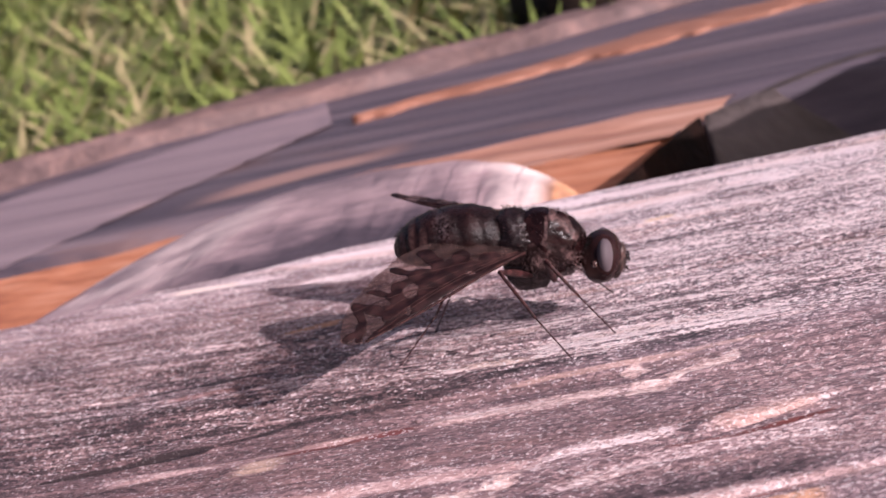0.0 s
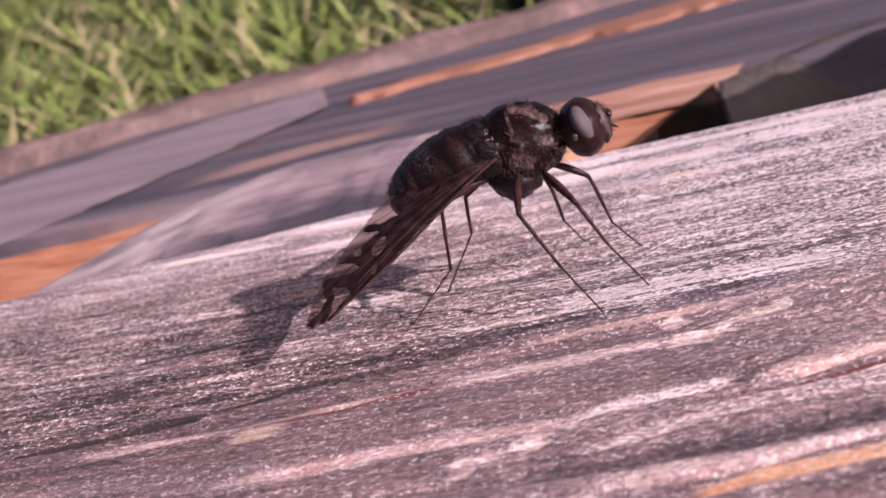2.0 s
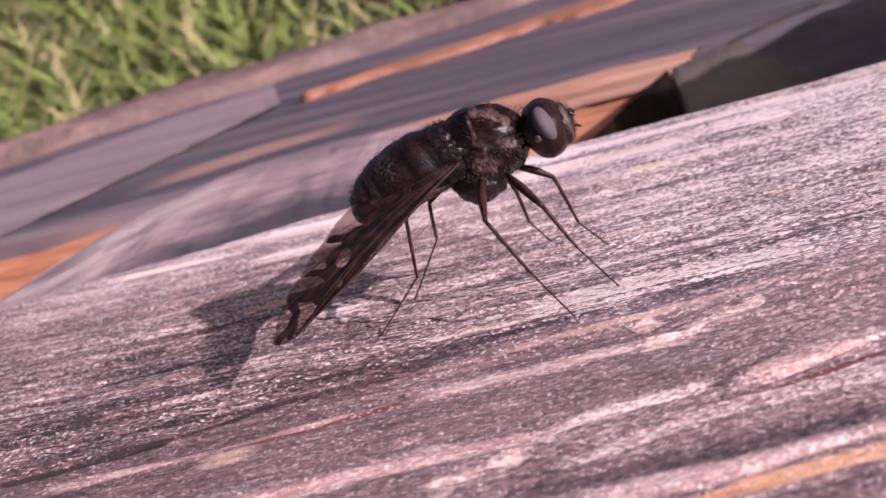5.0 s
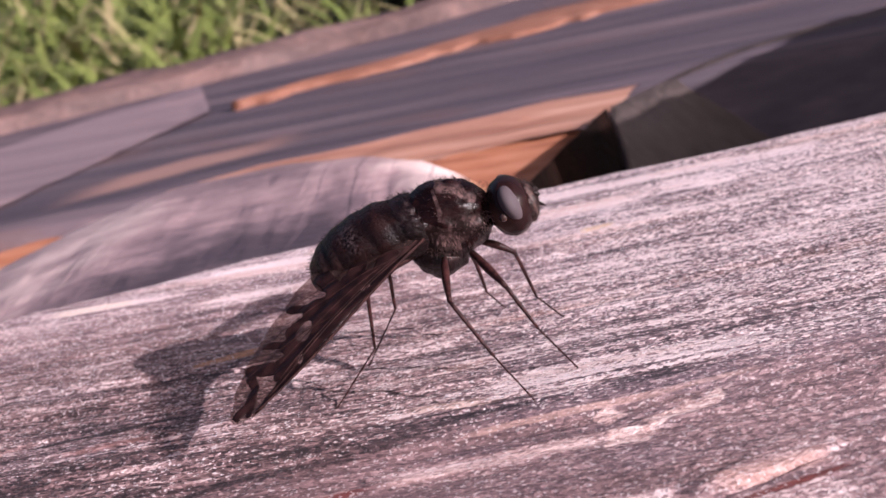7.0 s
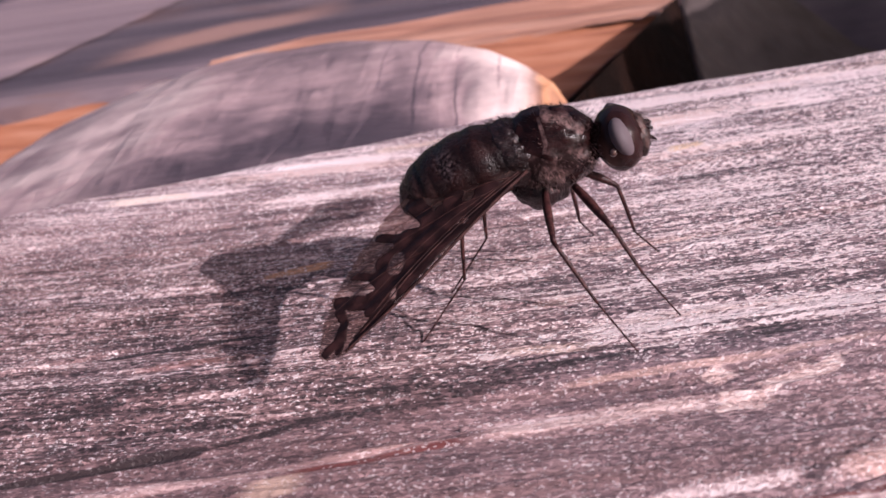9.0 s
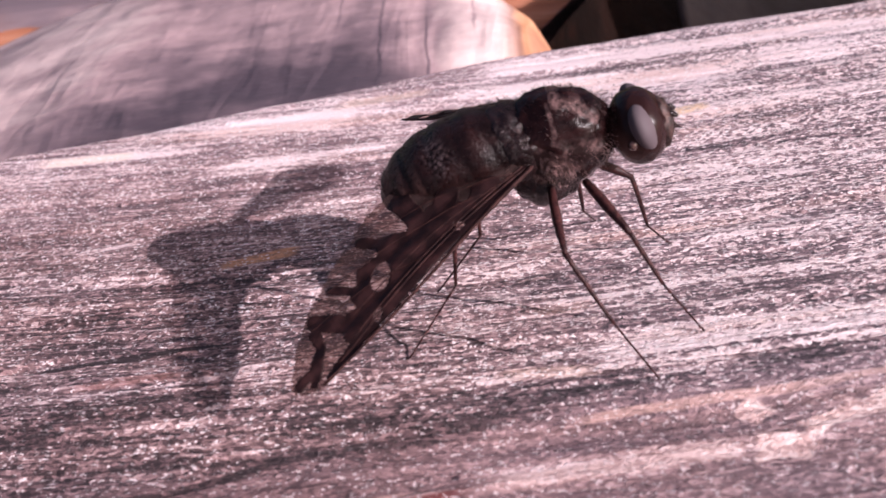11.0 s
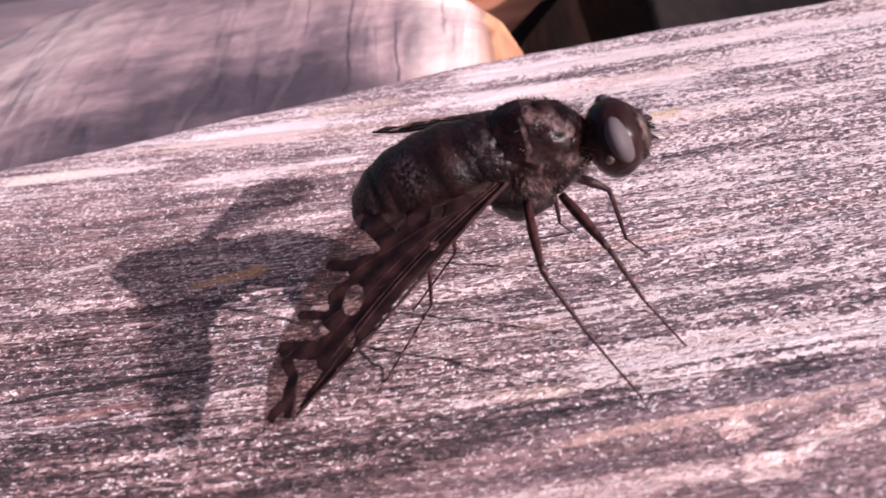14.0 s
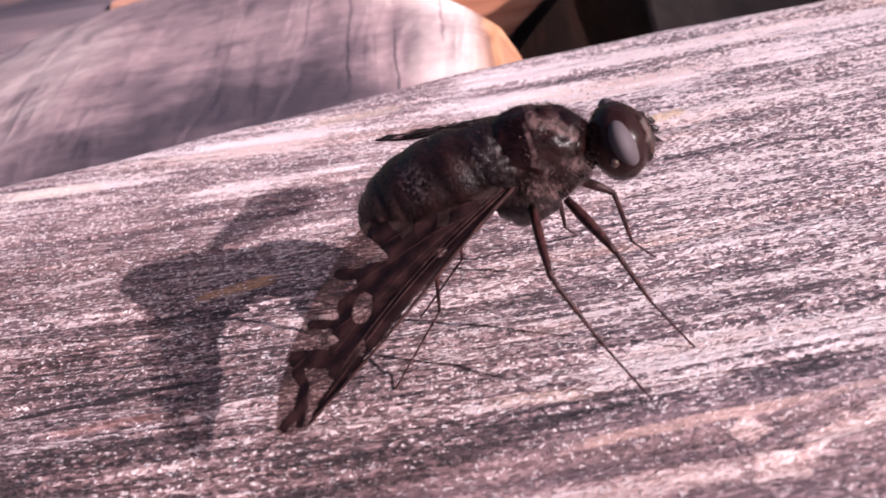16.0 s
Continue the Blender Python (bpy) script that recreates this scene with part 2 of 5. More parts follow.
# streaks along the grain: from x, y to x, y, half width, soft edge, fade at the ends, all millimetres; then how much paler or darker
# pink ridges of the smoother near face
NEAR_PALE = (
    ((-32.1, -16.2, -20.3, -14.6, 0.38, 0.47, 2), 0.21), ((-20.3, -14.6, -8.9, -12.9, 0.33, 0.37, 2), 0.19), ((-5.5, -12.0, 8.5, -10.7, 0.55, 0.55, 2), 0.27),
    ((-17.9, -23.0, -9.0, -22.1, 0.50, 0.58, 2), 0.21), ((-10.4, -21.9, -3.7, -21.2, 0.65, 0.65, 2), 0.18), ((-3.8, -21.0, 3.2, -21.3, 0.63, 0.56, 2), 0.16),
    ((3.1, -20.3, 11.6, -18.8, 0.42, 0.35, 1), 0.27), ((3.9, -24.4, 12.1, -21.7, 0.42, 0.42, 1.5), 0.21), ((13.6, -18.6, 22.0, -16.4, 0.61, 0.54, 1), 0.1),
    ((12.1, -21.5, 21.1, -20.1, 0.77, 0.64, 1), 0.16),
)
NEAR_EDGE = (
    ((4.4, -28.8, 11.5, -27.8, 0.53, 0.42, 1.5), 0.17), ((11.5, -27.8, 19.7, -26.1, 0.57, 0.41, 1.5), 0.18), ((-4.0, -21.4, 0.2, -25.8, 1.02, 0.86, 1.5), 0.08),
    ((-40.0, -10.5, -36.2, -10.6, 0.31, 0.31, 1), 0.17), ((-43.0, -5.7, -33.6, -6.6, 0.44, 0.55, 2), 0.07), ((-35.7, -2.4, -30.7, -2.3, 0.51, 0.64, 2), 0.07),
    ((-10.9, -2.8, 2.0, -5.8, 0.42, 0.42, 2), 0.07),
)
# dark slate bands and the long crack
NEAR_DARK = (
    ((-37.7, -14.3, -32.4, -13.3, 0.25, 0.21, 0.5), -1.0), ((-32.4, -13.3, -24.0, -11.7, 0.31, 0.21, 0.4), -1.2), ((-24.0, -11.7, -17.9, -9.6, 0.23, 0.25, 1.5), -0.4),
    ((-38.8, -5.2, -27.1, -4.1, 1.87, 1.50, 3), -0.10), ((-18.4, -8.0, -6.0, -6.4, 1.31, 0.87, 2), -0.14), ((-6.0, -6.5, 4.6, -4.3, 0.75, 0.54, 1), -0.18),
    ((9.1, -4.5, 14.6, -3.2, 0.94, 0.73, 1.5), -0.13), ((-17.7, -12.7, -9.6, -11.0, 1.18, 1.18, 2), -0.08), ((12.0, -19.1, 16.8, -15.7, 0.28, 0.28, 0.8), -0.21),
    ((1.3, -26.2, 11.7, -25.8, 0.88, 0.64, 2), -0.20),
)
NEAR_SLATE = (
    ((11.7, -25.8, 20.1, -24.6, 0.90, 0.62, 2), -0.22), ((13.1, -31.9, 18.8, -30.4, 0.94, 0.51, 2), -0.10), ((-35.8, -17.3, -19.5, -16.7, 0.26, 0.35, 3), -0.07),
    ((-24.3, -18.7, -15.0, -18.5, 0.24, 0.32, 2), -0.09), ((-11.7, -22.5, -4.2, -22.2, 0.21, 0.28, 2), -0.09), ((-1.6, -9.6, 11.2, -7.4, 1.56, 1.36, 3), -0.07),
    ((2.6, -16.4, 12.0, -16.0, 0.79, 0.95, 3), -0.08),
)
# bright weathered band and thin ridges by the feet
FOOT_PALE = (
    ((0.9, -2.2, 8.5, -0.9, 1.02, 0.71, 1.5), 0.29), ((8.5, -0.7, 20.5, -0.4, 0.80, 0.74, 2), 0.25), ((-1.4, 3.3, 8.3, 4.8, 0.24, 0.24, 2), 0.31),
    ((8.3, 4.8, 22.9, 6.6, 0.24, 0.30, 2), 0.26), ((-6.7, -4.5, 2.4, -3.7, 0.11, 0.10, 1.5), 0.31), ((4.3, -3.8, 19.9, -2.1, 0.10, 0.10, 2), 0.31),
    ((4.5, -2.6, 20.2, -1.2, 0.10, 0.10, 2), 0.26), ((-18.2, 6.4, -12.2, 7.6, 0.67, 0.60, 1.5), 0.18), ((-33.5, -3.1, -17.8, -0.9, 0.13, 0.14, 2), 0.31),
    ((-23.6, -4.9, -18.6, -4.4, 0.12, 0.13, 1), 0.26),
)
FOOT_DARK = (
    ((-1.6, -6.0, 6.2, -5.3, 0.33, 0.14, 0.8), -0.22), ((9.8, -4.3, 13.3, -4.0, 0.38, 0.19, 0.8), -0.18), ((13.3, -4.0, 19.4, -3.5, 0.38, 0.24, 1), -0.17),
    ((-7.0, -7.8, -1.8, -7.4, 0.41, 0.27, 1), -0.18), ((-12.5, -8.8, -6.6, -8.0, 0.53, 0.40, 2), -0.13), ((3.8, -3.1, 20.1, -1.6, 0.10, 0.10, 2), -0.16),
    ((3.6, -4.3, 19.6, -3.1, 0.10, 0.10, 2), -0.13), ((-34.9, 0.6, -24.2, 1.9, 0.15, 0.12, 1), -0.8), ((-33.0, -4.6, -23.4, -4.3, 0.77, 0.51, 2), -0.14),
    ((-37.2, 6.6, -31.5, 6.8, 0.69, 0.27, 0.8), -0.20),
)
LEFT_LINES = (
    ((-32.3, -6.5, -21.0, -5.9, 0.13, 0.15, 2), 0.2), ((-20.1, -8.6, -11.6, -8.0, 0.14, 0.14, 2), 0.18), ((-37.8, 15.9, -33.4, 17.1, 0.27, 0.22, 0.6), 0.34),
    ((-26.1, 10.4, -15.0, 11.8, 0.15, 0.15, 1.5), -0.20), ((-19.5, 5.1, -12.1, 6.6, 0.13, 0.20, 1.5), -0.10), ((-25.3, 18.5, -13.3, 21.8, 0.45, 0.54, 2), 0.1),
    ((-31.1, 9.1, -21.2, 10.0, 0.29, 0.44, 2), -0.09), ((-19.0, -9.4, -6.5, -8.7, 0.13, 0.18, 3), -0.13), ((-12.9, 15.8, -7.0, 16.5, 0.16, 0.24, 2), 0.2),
    ((-16.8, 1.6, -7.5, 2.3, 0.24, 0.36, 2), 0.1),
)
# far edge: gloss painted as pale streaks, then darker streaks and lip
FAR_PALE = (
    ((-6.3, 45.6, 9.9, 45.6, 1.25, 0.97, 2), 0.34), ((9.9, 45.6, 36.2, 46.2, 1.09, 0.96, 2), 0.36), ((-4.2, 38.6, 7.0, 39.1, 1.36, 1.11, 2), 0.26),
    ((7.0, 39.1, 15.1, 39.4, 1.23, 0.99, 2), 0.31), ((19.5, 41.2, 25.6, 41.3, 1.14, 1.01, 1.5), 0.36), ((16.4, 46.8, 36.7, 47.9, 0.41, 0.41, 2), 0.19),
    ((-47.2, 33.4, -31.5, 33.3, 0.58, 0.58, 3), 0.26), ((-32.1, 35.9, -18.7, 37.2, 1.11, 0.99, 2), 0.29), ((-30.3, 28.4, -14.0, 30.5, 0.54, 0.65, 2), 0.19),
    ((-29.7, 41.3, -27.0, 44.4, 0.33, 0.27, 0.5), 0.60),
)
FAR_DARK = (
    ((3.5, 39.7, 14.9, 41.1, 0.43, 0.50, 1.5), -0.17), ((-4.7, 41.5, 4.3, 42.7, 0.32, 0.39, 1.5), -0.16), ((9.5, 24.6, 25.3, 24.1, 0.28, 0.28, 2), -0.18),
    ((10.3, 21.5, 28.0, 22.0, 0.21, 0.26, 2), -0.14), ((14.0, 33.0, 31.9, 33.4, 2.85, 2.41, 3), -0.08), ((14.2, 26.4, 29.8, 27.2, 1.93, 1.74, 3), -0.07),
    ((-42.9, 21.9, -28.3, 23.9, 1.58, 1.38, 3), -0.09), ((-23.3, 24.7, -13.6, 25.7, 0.79, 0.89, 2), -0.08), ((-45.6, 29.3, -32.5, 29.1, 0.32, 0.43, 2), -0.08),
    ((10.5, 17.9, 26.7, 18.2, 0.18, 0.25, 2), -0.13),
    ((-12.0, 47.3, 16.0, 51.7, 0.6, 0.7, 2), -0.16), ((16.0, 51.7, 62.0, 58.8, 0.6, 0.7, 2), -0.18),
)
# raw and rusty streaks with their own colours
# thin rust-red splits
RED_LINES = (
    ((-17.4, -14.9, -7.1, -12.8, 0.24, 0.19, 1), (0.17, 0.03, 0.025), 0.85), ((11.3, -20.7, 15.2, -20.3, 0.16, 0.17, 0.8), (0.22, 0.04, 0.03), 0.8), ((15.2, -20.3, 21.5, -18.3, 0.19, 0.16, 0.8), (0.16, 0.025, 0.018), 0.9),
    ((8.7, -29.5, 19.6, -26.8, 0.13, 0.12, 1), (0.25, 0.04, 0.03), 0.85), ((-35.1, -18.5, -22.8, -18.4, 0.17, 0.25, 2), (0.36, 0.13, 0.11), 0.4), ((-13.7, -22.6, -9.1, -21.7, 0.18, 0.22, 1), (0.32, 0.08, 0.065), 0.6),
)
RAW_WOOD = (
    ((9.5, -30.5, 12.1, -29.6, 0.41, 0.28, 0.8), (0.92, 0.43, 0.23), 0.9), ((12.1, -29.6, 19.3, -28.2, 0.48, 0.29, 0.8), (0.95, 0.48, 0.27), 0.95), ((-19.6, -16.5, -16.6, -15.9, 0.72, 0.45, 0.8), (0.62, 0.42, 0.33), 0.75),
    ((14.3, -18.3, 20.6, -16.9, 0.48, 0.55, 1), (0.72, 0.42, 0.34), 0.5), ((-5.1, -12.2, 7.8, -10.9, 0.37, 0.55, 2), (0.72, 0.46, 0.4), 0.45),
    ((-17.5, -22.6, 3.0, -20.8, 0.4, 0.5, 2), (0.66, 0.40, 0.36), 0.4), ((6.0, -28.6, 24.0, -25.6, 0.5, 0.5, 2), (0.74, 0.46, 0.41), 0.5), ((-30.0, -16.6, -9.0, -12.4, 0.2, 0.3, 2), (0.66, 0.40, 0.36), 0.4),
)
PINK_WOOD = (
    ((-32.3, -1.8, -25.5, -1.1, 0.25, 0.23, 0.8), (0.58, 0.27, 0.23), 0.55), ((-25.3, 12.1, -20.0, 13.4, 0.47, 0.31, 0.5), (0.72, 0.36, 0.20), 0.9), ((9.8, 31.1, 12.8, 31.8, 0.60, 0.50, 0.5), (0.95, 0.68, 0.45), 0.9),
    ((-20.0, 40.0, -11.9, 41.1, 0.65, 0.65, 1), (0.92, 0.68, 0.54), 0.5), ((-47.2, 33.4, -38.4, 33.1, 0.46, 0.46, 1), (0.95, 0.76, 0.6), 0.5), ((-0.2, -7.9, 12.5, -6.5, 0.20, 0.22, 1.5), (0.8, 0.5, 0.42), 0.55),
    ((12.5, -6.5, 18.7, -5.6, 0.17, 0.22, 1.5), (0.8, 0.52, 0.44), 0.5), ((-4.6, -3.9, 0.8, -3.9, 0.30, 0.30, 1), (0.76, 0.52, 0.42), 0.45), ((-2.5, 2.6, 1.0, 3.1, 0.35, 0.35, 1), (0.6, 0.36, 0.3), 0.4),
)
# blotchy raw patches
WOOD_BLOTCH = (((8.5, -10.9, 11.8, -11.4, 0.9, 0.8, 0.6), 1.0), ((8.0, -8.6, 9.7, -7.7, 0.7, 0.7, 0.6), 0.95), ((11.2, -9.8, 17.3, -7.5, 0.65, 0.8, 0.9), 1.0), ((12.0, -11.8, 20.0, -10.4, 0.2, 0.7, 2.0), 0.6), ((-5.0, -24.8, 3.0, -22.8, 1.3, 1.4, 2), 0.85), ((-9.0, -21.6, 2.0, -20.6, 0.4, 1.0, 3), 0.6))
WOOD_STREAKS = NEAR_PALE + NEAR_EDGE + FOOT_PALE + FAR_PALE + NEAR_SLATE + FAR_DARK
WOOD_LINES = NEAR_DARK + FOOT_DARK + LEFT_LINES
WOOD_TINT = RED_LINES + RAW_WOOD + PINK_WOOD


def burl_wood():
    s = Shade("burl_wood", 0.6)
    x, y, z = s.axes()
    w = s.noise((0.05, 0.05, 0.05), 4)
    wide = s.noise((0.16, 0.03, 0.03), 3, warp=0.5)
    cloud = s.noise((0.05, 0.09, 0.09), 5)
    sweep = s.noise((0.10, 0.35, 0.35), 4, 0.6, turn=35)
    fine = s.noise((0.9, 0.6, 0.6), 4)
    xb = s.math("MULTIPLY_ADD", w, 10.0, x)
    end = s.span(xb, -30.0, -8.0)
    tone = s.math("MULTIPLY_ADD", s.math("SUBTRACT", cloud, 0.5), 0.9, 0.47)
    tone = s.math("MULTIPLY_ADD", s.math("SUBTRACT", sweep, 0.5), s.span(end, 0.0, 1.0, 0.45, 0.2), tone)
    tone = s.math("ADD", tone, s.math("MULTIPLY", s.math("SUBTRACT", wide, 0.5), s.span(end, 0.0, 1.0, 0.0, 0.5)))
    tone = s.math("MULTIPLY_ADD", s.math("SUBTRACT", fine, 0.5), 0.16, tone)
    tone = s.math("MULTIPLY_ADD", s.span(xb, -14.0, 0.0), 0.42, tone)
    # thin growth rings near the end
    saw = s.math("ABSOLUTE", s.math("SINE", s.math("MULTIPLY_ADD", w, 2.5, s.math("MULTIPLY", s.math("MULTIPLY_ADD", z, 0.22, x), 0.62))))
    tone = s.math("MULTIPLY_ADD", s.math("MULTIPLY", s.span(saw, 0.16, 0.0), s.math("MULTIPLY", end, s.span(wide, 0.36, 0.56))), -0.34, tone)
    # dark along the foot: weather stain, with the valley's shade painted in
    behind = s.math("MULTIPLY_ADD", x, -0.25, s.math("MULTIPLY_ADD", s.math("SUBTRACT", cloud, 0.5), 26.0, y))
    tinge = s.math("MULTIPLY", s.span(behind, 57.0, 66.0, 1.0, 0.0), s.span(x, -22.0, -8.0, 1.0, 0.0))
    tone = s.math("MULTIPLY_ADD", s.math("MULTIPLY", tinge, s.span(x, -62.0, -46.0)), -0.34, tone)
    # left end painted paler to make up for its turn from the sun
    tone = s.math("MULTIPLY_ADD", s.span(x, -40.0, -56.0), 0.24, tone)
    colour = s.ramp(tone, [(0.1, (0.07, 0.05, 0.062)), (0.4, (0.20, 0.138, 0.152)), (0.62, (0.40, 0.275, 0.28)), (1.0, (0.84, 0.67, 0.62))])
    colour = s.mix(s.span(s.math("MULTIPLY_ADD", w, 6.0, x), -3.0, 0.5, 0.0, 0.9), colour, s.mix(s.span(wide, 0.45, 0.6), (0.26, 0.095, 0.04), (0.56, 0.25, 0.11)))
    return s.done(colour, s.math("ADD", wide, s.math("MULTIPLY", cloud, 2.0)), 0.0008)


def plain_wood(name, dark, mid, light, turn, scale=1.0, rough=0.6, rust=None, blotch=False):
    s = Shade(name, rough, specular=0.3 if mid[0] > 0.03 else 0.04)
    a = s.noise((0.006 * scale, 0.09 * scale, 0.06 * scale), 4, turn=turn)
    b = s.noise((0.02 * scale, 0.5 * scale, 0.3 * scale), 4, turn=turn)
    tone = s.math("ADD", s.math("MULTIPLY", a, 0.7), s.math("MULTIPLY", b, 0.35))
    colour = s.ramp(tone, [(0.32, dark), (0.52, mid), (0.72, light)])
    if rust:
        r = s.noise((0.02, 0.05, 0.05), 4, turn=turn, shift=(3, 3, 0))
        colour = s.mix(s.span(r, 0.55, 0.7, 0.0, 0.75), colour, rust)
    if blotch:
        x, y, z = s.axes()
        yy = s.math("MULTIPLY_ADD", s.math("SUBTRACT", r, 0.5), 30.0, y)
        colour = s.mix(s.band(x, yy, -82, 128, -47, 143, 4.5, 7.0, 8), colour, (0.34, 0.20, 0.17))
    return s.done(colour, b, 0.0008)


def chitin(name, dark, light, rough=0.35, scale=1.6, depth=0.00006, gloss=0.3):
    s = Shade(name, rough, specular=gloss)
    a = s.noise((scale, scale, scale), 4)
    b = s.noise((scale * 5, scale * 5, scale * 5), 3)
    colour = s.mix(s.span(a, 0.38, 0.66), dark, light)
    return s.done(colour, s.math("ADD", a, s.math("MULTIPLY", b, 0.5)), depth)


# dusting on the thorax: from x, z to x, z, half width, soft edge, millimetres
DUST = ((-0.14, 12.54, 0.16, 11.27, 0.05, 0.12), (0.21, 12.76, 1.45, 12.39, 0.08, 0.2), (1.45, 12.39, 2.49, 11.59, 0.10, 0.22), (0.16, 11.27, -0.2, 10.4, 0.04, 0.14))
DUST_FLANK = ((-2.51, 10.58, -0.49, 9.94, 0.25, 0.6), (-0.49, 9.94, 2.03, 10.07, 0.45, 0.6), (0.35, 10.39, 2.03, 10.07, 0.2, 0.5), (0.05, 9.22, 2.03, 10.07, 0.35, 0.7))
SLIT = ((-0.83, 10.88, 0.35, 10.39, 0.13, 0.14),)


def line_mask(s, x, z, p):
    """1 near a short stroke in the side view, 0 away from it."""
    a, b, c, d, half, soft = p
    long = (c - a) ** 2 + (d - b) ** 2
    k = s.math("ADD", s.math("MULTIPLY", s.math("SUBTRACT", x, a), (c - a) / long), s.math("MULTIPLY", s.math("SUBTRACT", z, b), (d - b) / long), clamp=True)
    u = s.math("SUBTRACT", s.math("SUBTRACT", x, a), s.math("MULTIPLY", k, c - a))
    v = s.math("SUBTRACT", s.math("SUBTRACT", z, b), s.math("MULTIPLY", k, d - b))
    far = s.math("SQRT", s.math("ADD", s.math("MULTIPLY", u, u), s.math("MULTIPLY", v, v)))
    return s.span(far, half, half + soft, 1.0, 0.0)


def thorax_skin():
    s = Shade("dusted_thorax", 0.4, specular=0.16)
    x, y, z = s.axes()
    lump = s.noise((1.0, 1.0, 1.0), 4)
    fuzz = s.noise((3.2, 3.2, 3.2), 3, 0.7)
    wx = s.math("MULTIPLY_ADD", s.math("SUBTRACT", lump, 0.5), 0.25, x)
    wz = s.math("MULTIPLY_ADD", s.math("SUBTRACT", fuzz, 0.5), 0.3, z)
    mask = 0.0
    for p in DUST:
        mask = s.math("MAXIMUM", s.math("MULTIPLY", line_mask(s, wx, wz, p), 0.85), mask)
    for p in DUST_FLANK:
        mask = s.math("MAXIMUM", s.math("MULTIPLY", line_mask(s, wx, wz, p), s.span(lump, 0.40, 0.60, 0.05, 0.6)), mask)
    for p in SLIT:
        mask = s.math("MULTIPLY", mask, s.math("SUBTRACT", 1.0, line_mask(s, x, z, p)))
    mask = s.math("MULTIPLY", mask, s.span(fuzz, 0.25, 0.5, 0.65, 1.0))
    black = s.mix(s.span(lump, 0.4, 0.65), (0.0065, 0.0023, 0.0025), (0.017, 0.006, 0.006))
    pale = s.mix(s.span(fuzz, 0.35, 0.65), (0.03, 0.015, 0.0145), (0.17, 0.10, 0.094))
    return s.done(s.mix(mask, black, pale), s.math("ADD", lump, s.math("MULTIPLY", fuzz, 0.3)), 0.00013, s.math("MULTIPLY_ADD", mask, 0.35, 0.26))


def abdomen_skin():
    s = Shade("banded_abdomen", 0.35, specular=0.2)
    x, y, z = s.axes()
    lump = s.noise((0.7, 0.7, 0.7), 3)
    fuzz = s.noise((4.0, 4.0, 4.0), 3, 0.7)
    xs = s.math("MULTIPLY_ADD", s.math("SUBTRACT", lump, 0.5), 0.7, s.math("MULTIPLY_ADD", z, 0.35, x))
    colour = s.mix(s.span(lump, 0.4, 0.68), (0.0065, 0.0025, 0.0027), (0.019, 0.0072, 0.007))
    rim = 0.0
    for at in (-6.0, -7.1, -8.0):
        rim = s.math("MAXIMUM", s.span(s.math("ABSOLUTE", s.math("SUBTRACT", xs, at)), 0.12, 0.42, 1.0, 0.0), rim)
    rim = s.math("MULTIPLY", rim, s.math("MULTIPLY", s.span(fuzz, 0.3, 0.6, 0.1, 0.4), s.span(z, 0.6, -1.2)))
    colour = s.mix(rim, colour, (0.17, 0.085, 0.075))
    spot = line_mask(s, x, z, (-4.6, 0.6, -4.1, 0.1, 0.2, 0.8))
    colour = s.mix(s.math("MULTIPLY", spot, s.span(fuzz, 0.47, 0.64, 0.0, 0.5)), colour, (0.16, 0.112, 0.115))
    return s.done(colour, s.math("ADD", s.math("MULTIPLY", lump, 0.25), s.math("MULTIPLY", fuzz, 0.4)), 0.00022, s.span(fuzz, 0.3, 0.7, 0.24, 0.45))


def head_skin():
    s = Shade("brown_head", 0.25, specular=0.14)
    x, y, z = s.axes()
    fuzz = s.noise((1.6, 1.6, 1.6), 3)
    colour = s.mix(fuzz, (0.010, 0.004, 0.0042), (0.028, 0.011, 0.0105))
    low = line_mask(s, x, z, (0.2, -0.3, 0.9, -1.0, 0.3, 0.8))
    colour = s.mix(s.math("MULTIPLY", low, 0.7), colour, (0.085, 0.042, 0.034))
    return s.done(colour, fuzz, 0.00002)


def membrane():
    s = Shade("wing_membrane", 0.25, specular=0.5)
    a = s.noise((0.6, 0.6, 0.6), 3)
    s.put(s.b.inputs["Base Color"], s.mix(a, (0.08, 0.045, 0.041), (0.15, 0.092, 0.083)))
    clear = s.node("ShaderNodeBsdfTransparent", Color=(0.46, 0.38, 0.36, 1))
    m = s.node("ShaderNodeMixShader", Fac=0.28)
    s.t.links.new(clear.outputs[0], m.inputs[1])
    s.t.links.new(s.b.outputs[0], m.inputs[2])
    s.t.links.new(m.outputs[0], s.t.nodes["Material Output"].inputs["Surface"])
    return s.m


def turf(name, dark, light, dry):
    s = Shade(name, 0.55, specular=0.3)
    info = s.node("ShaderNodeNewGeometry").outputs["Random Per Island"]
    patch = s.noise((0.006, 0.006, 0.006), 3)
    colour = s.mix(info, dark, light)
    colour = s.mix(s.span(s.math("ADD", s.math("MULTIPLY", info, 0.45), s.math("MULTIPLY", patch, 0.8)), 0.66, 0.8), colour, dry)
    return s.done(colour)


WOOD = weathered_wood()


def sliver_wood():
    s = Shade("silver_sliver", 0.45)
    pick = s.node("ShaderNodeObjectInfo").outputs["Random"]
    g = s.noise((0.8, 6.0, 4.0), 3)
    tone = s.math("ADD", s.math("MULTIPLY", pick, 0.7), s.math("MULTIPLY", g, 0.5))
    return s.done(s.ramp(tone, [(0.2, (0.14, 0.085, 0.09)), (0.5, (0.28, 0.19, 0.195)), (0.9, (0.4, 0.29, 0.29))]), g, 0.0002)


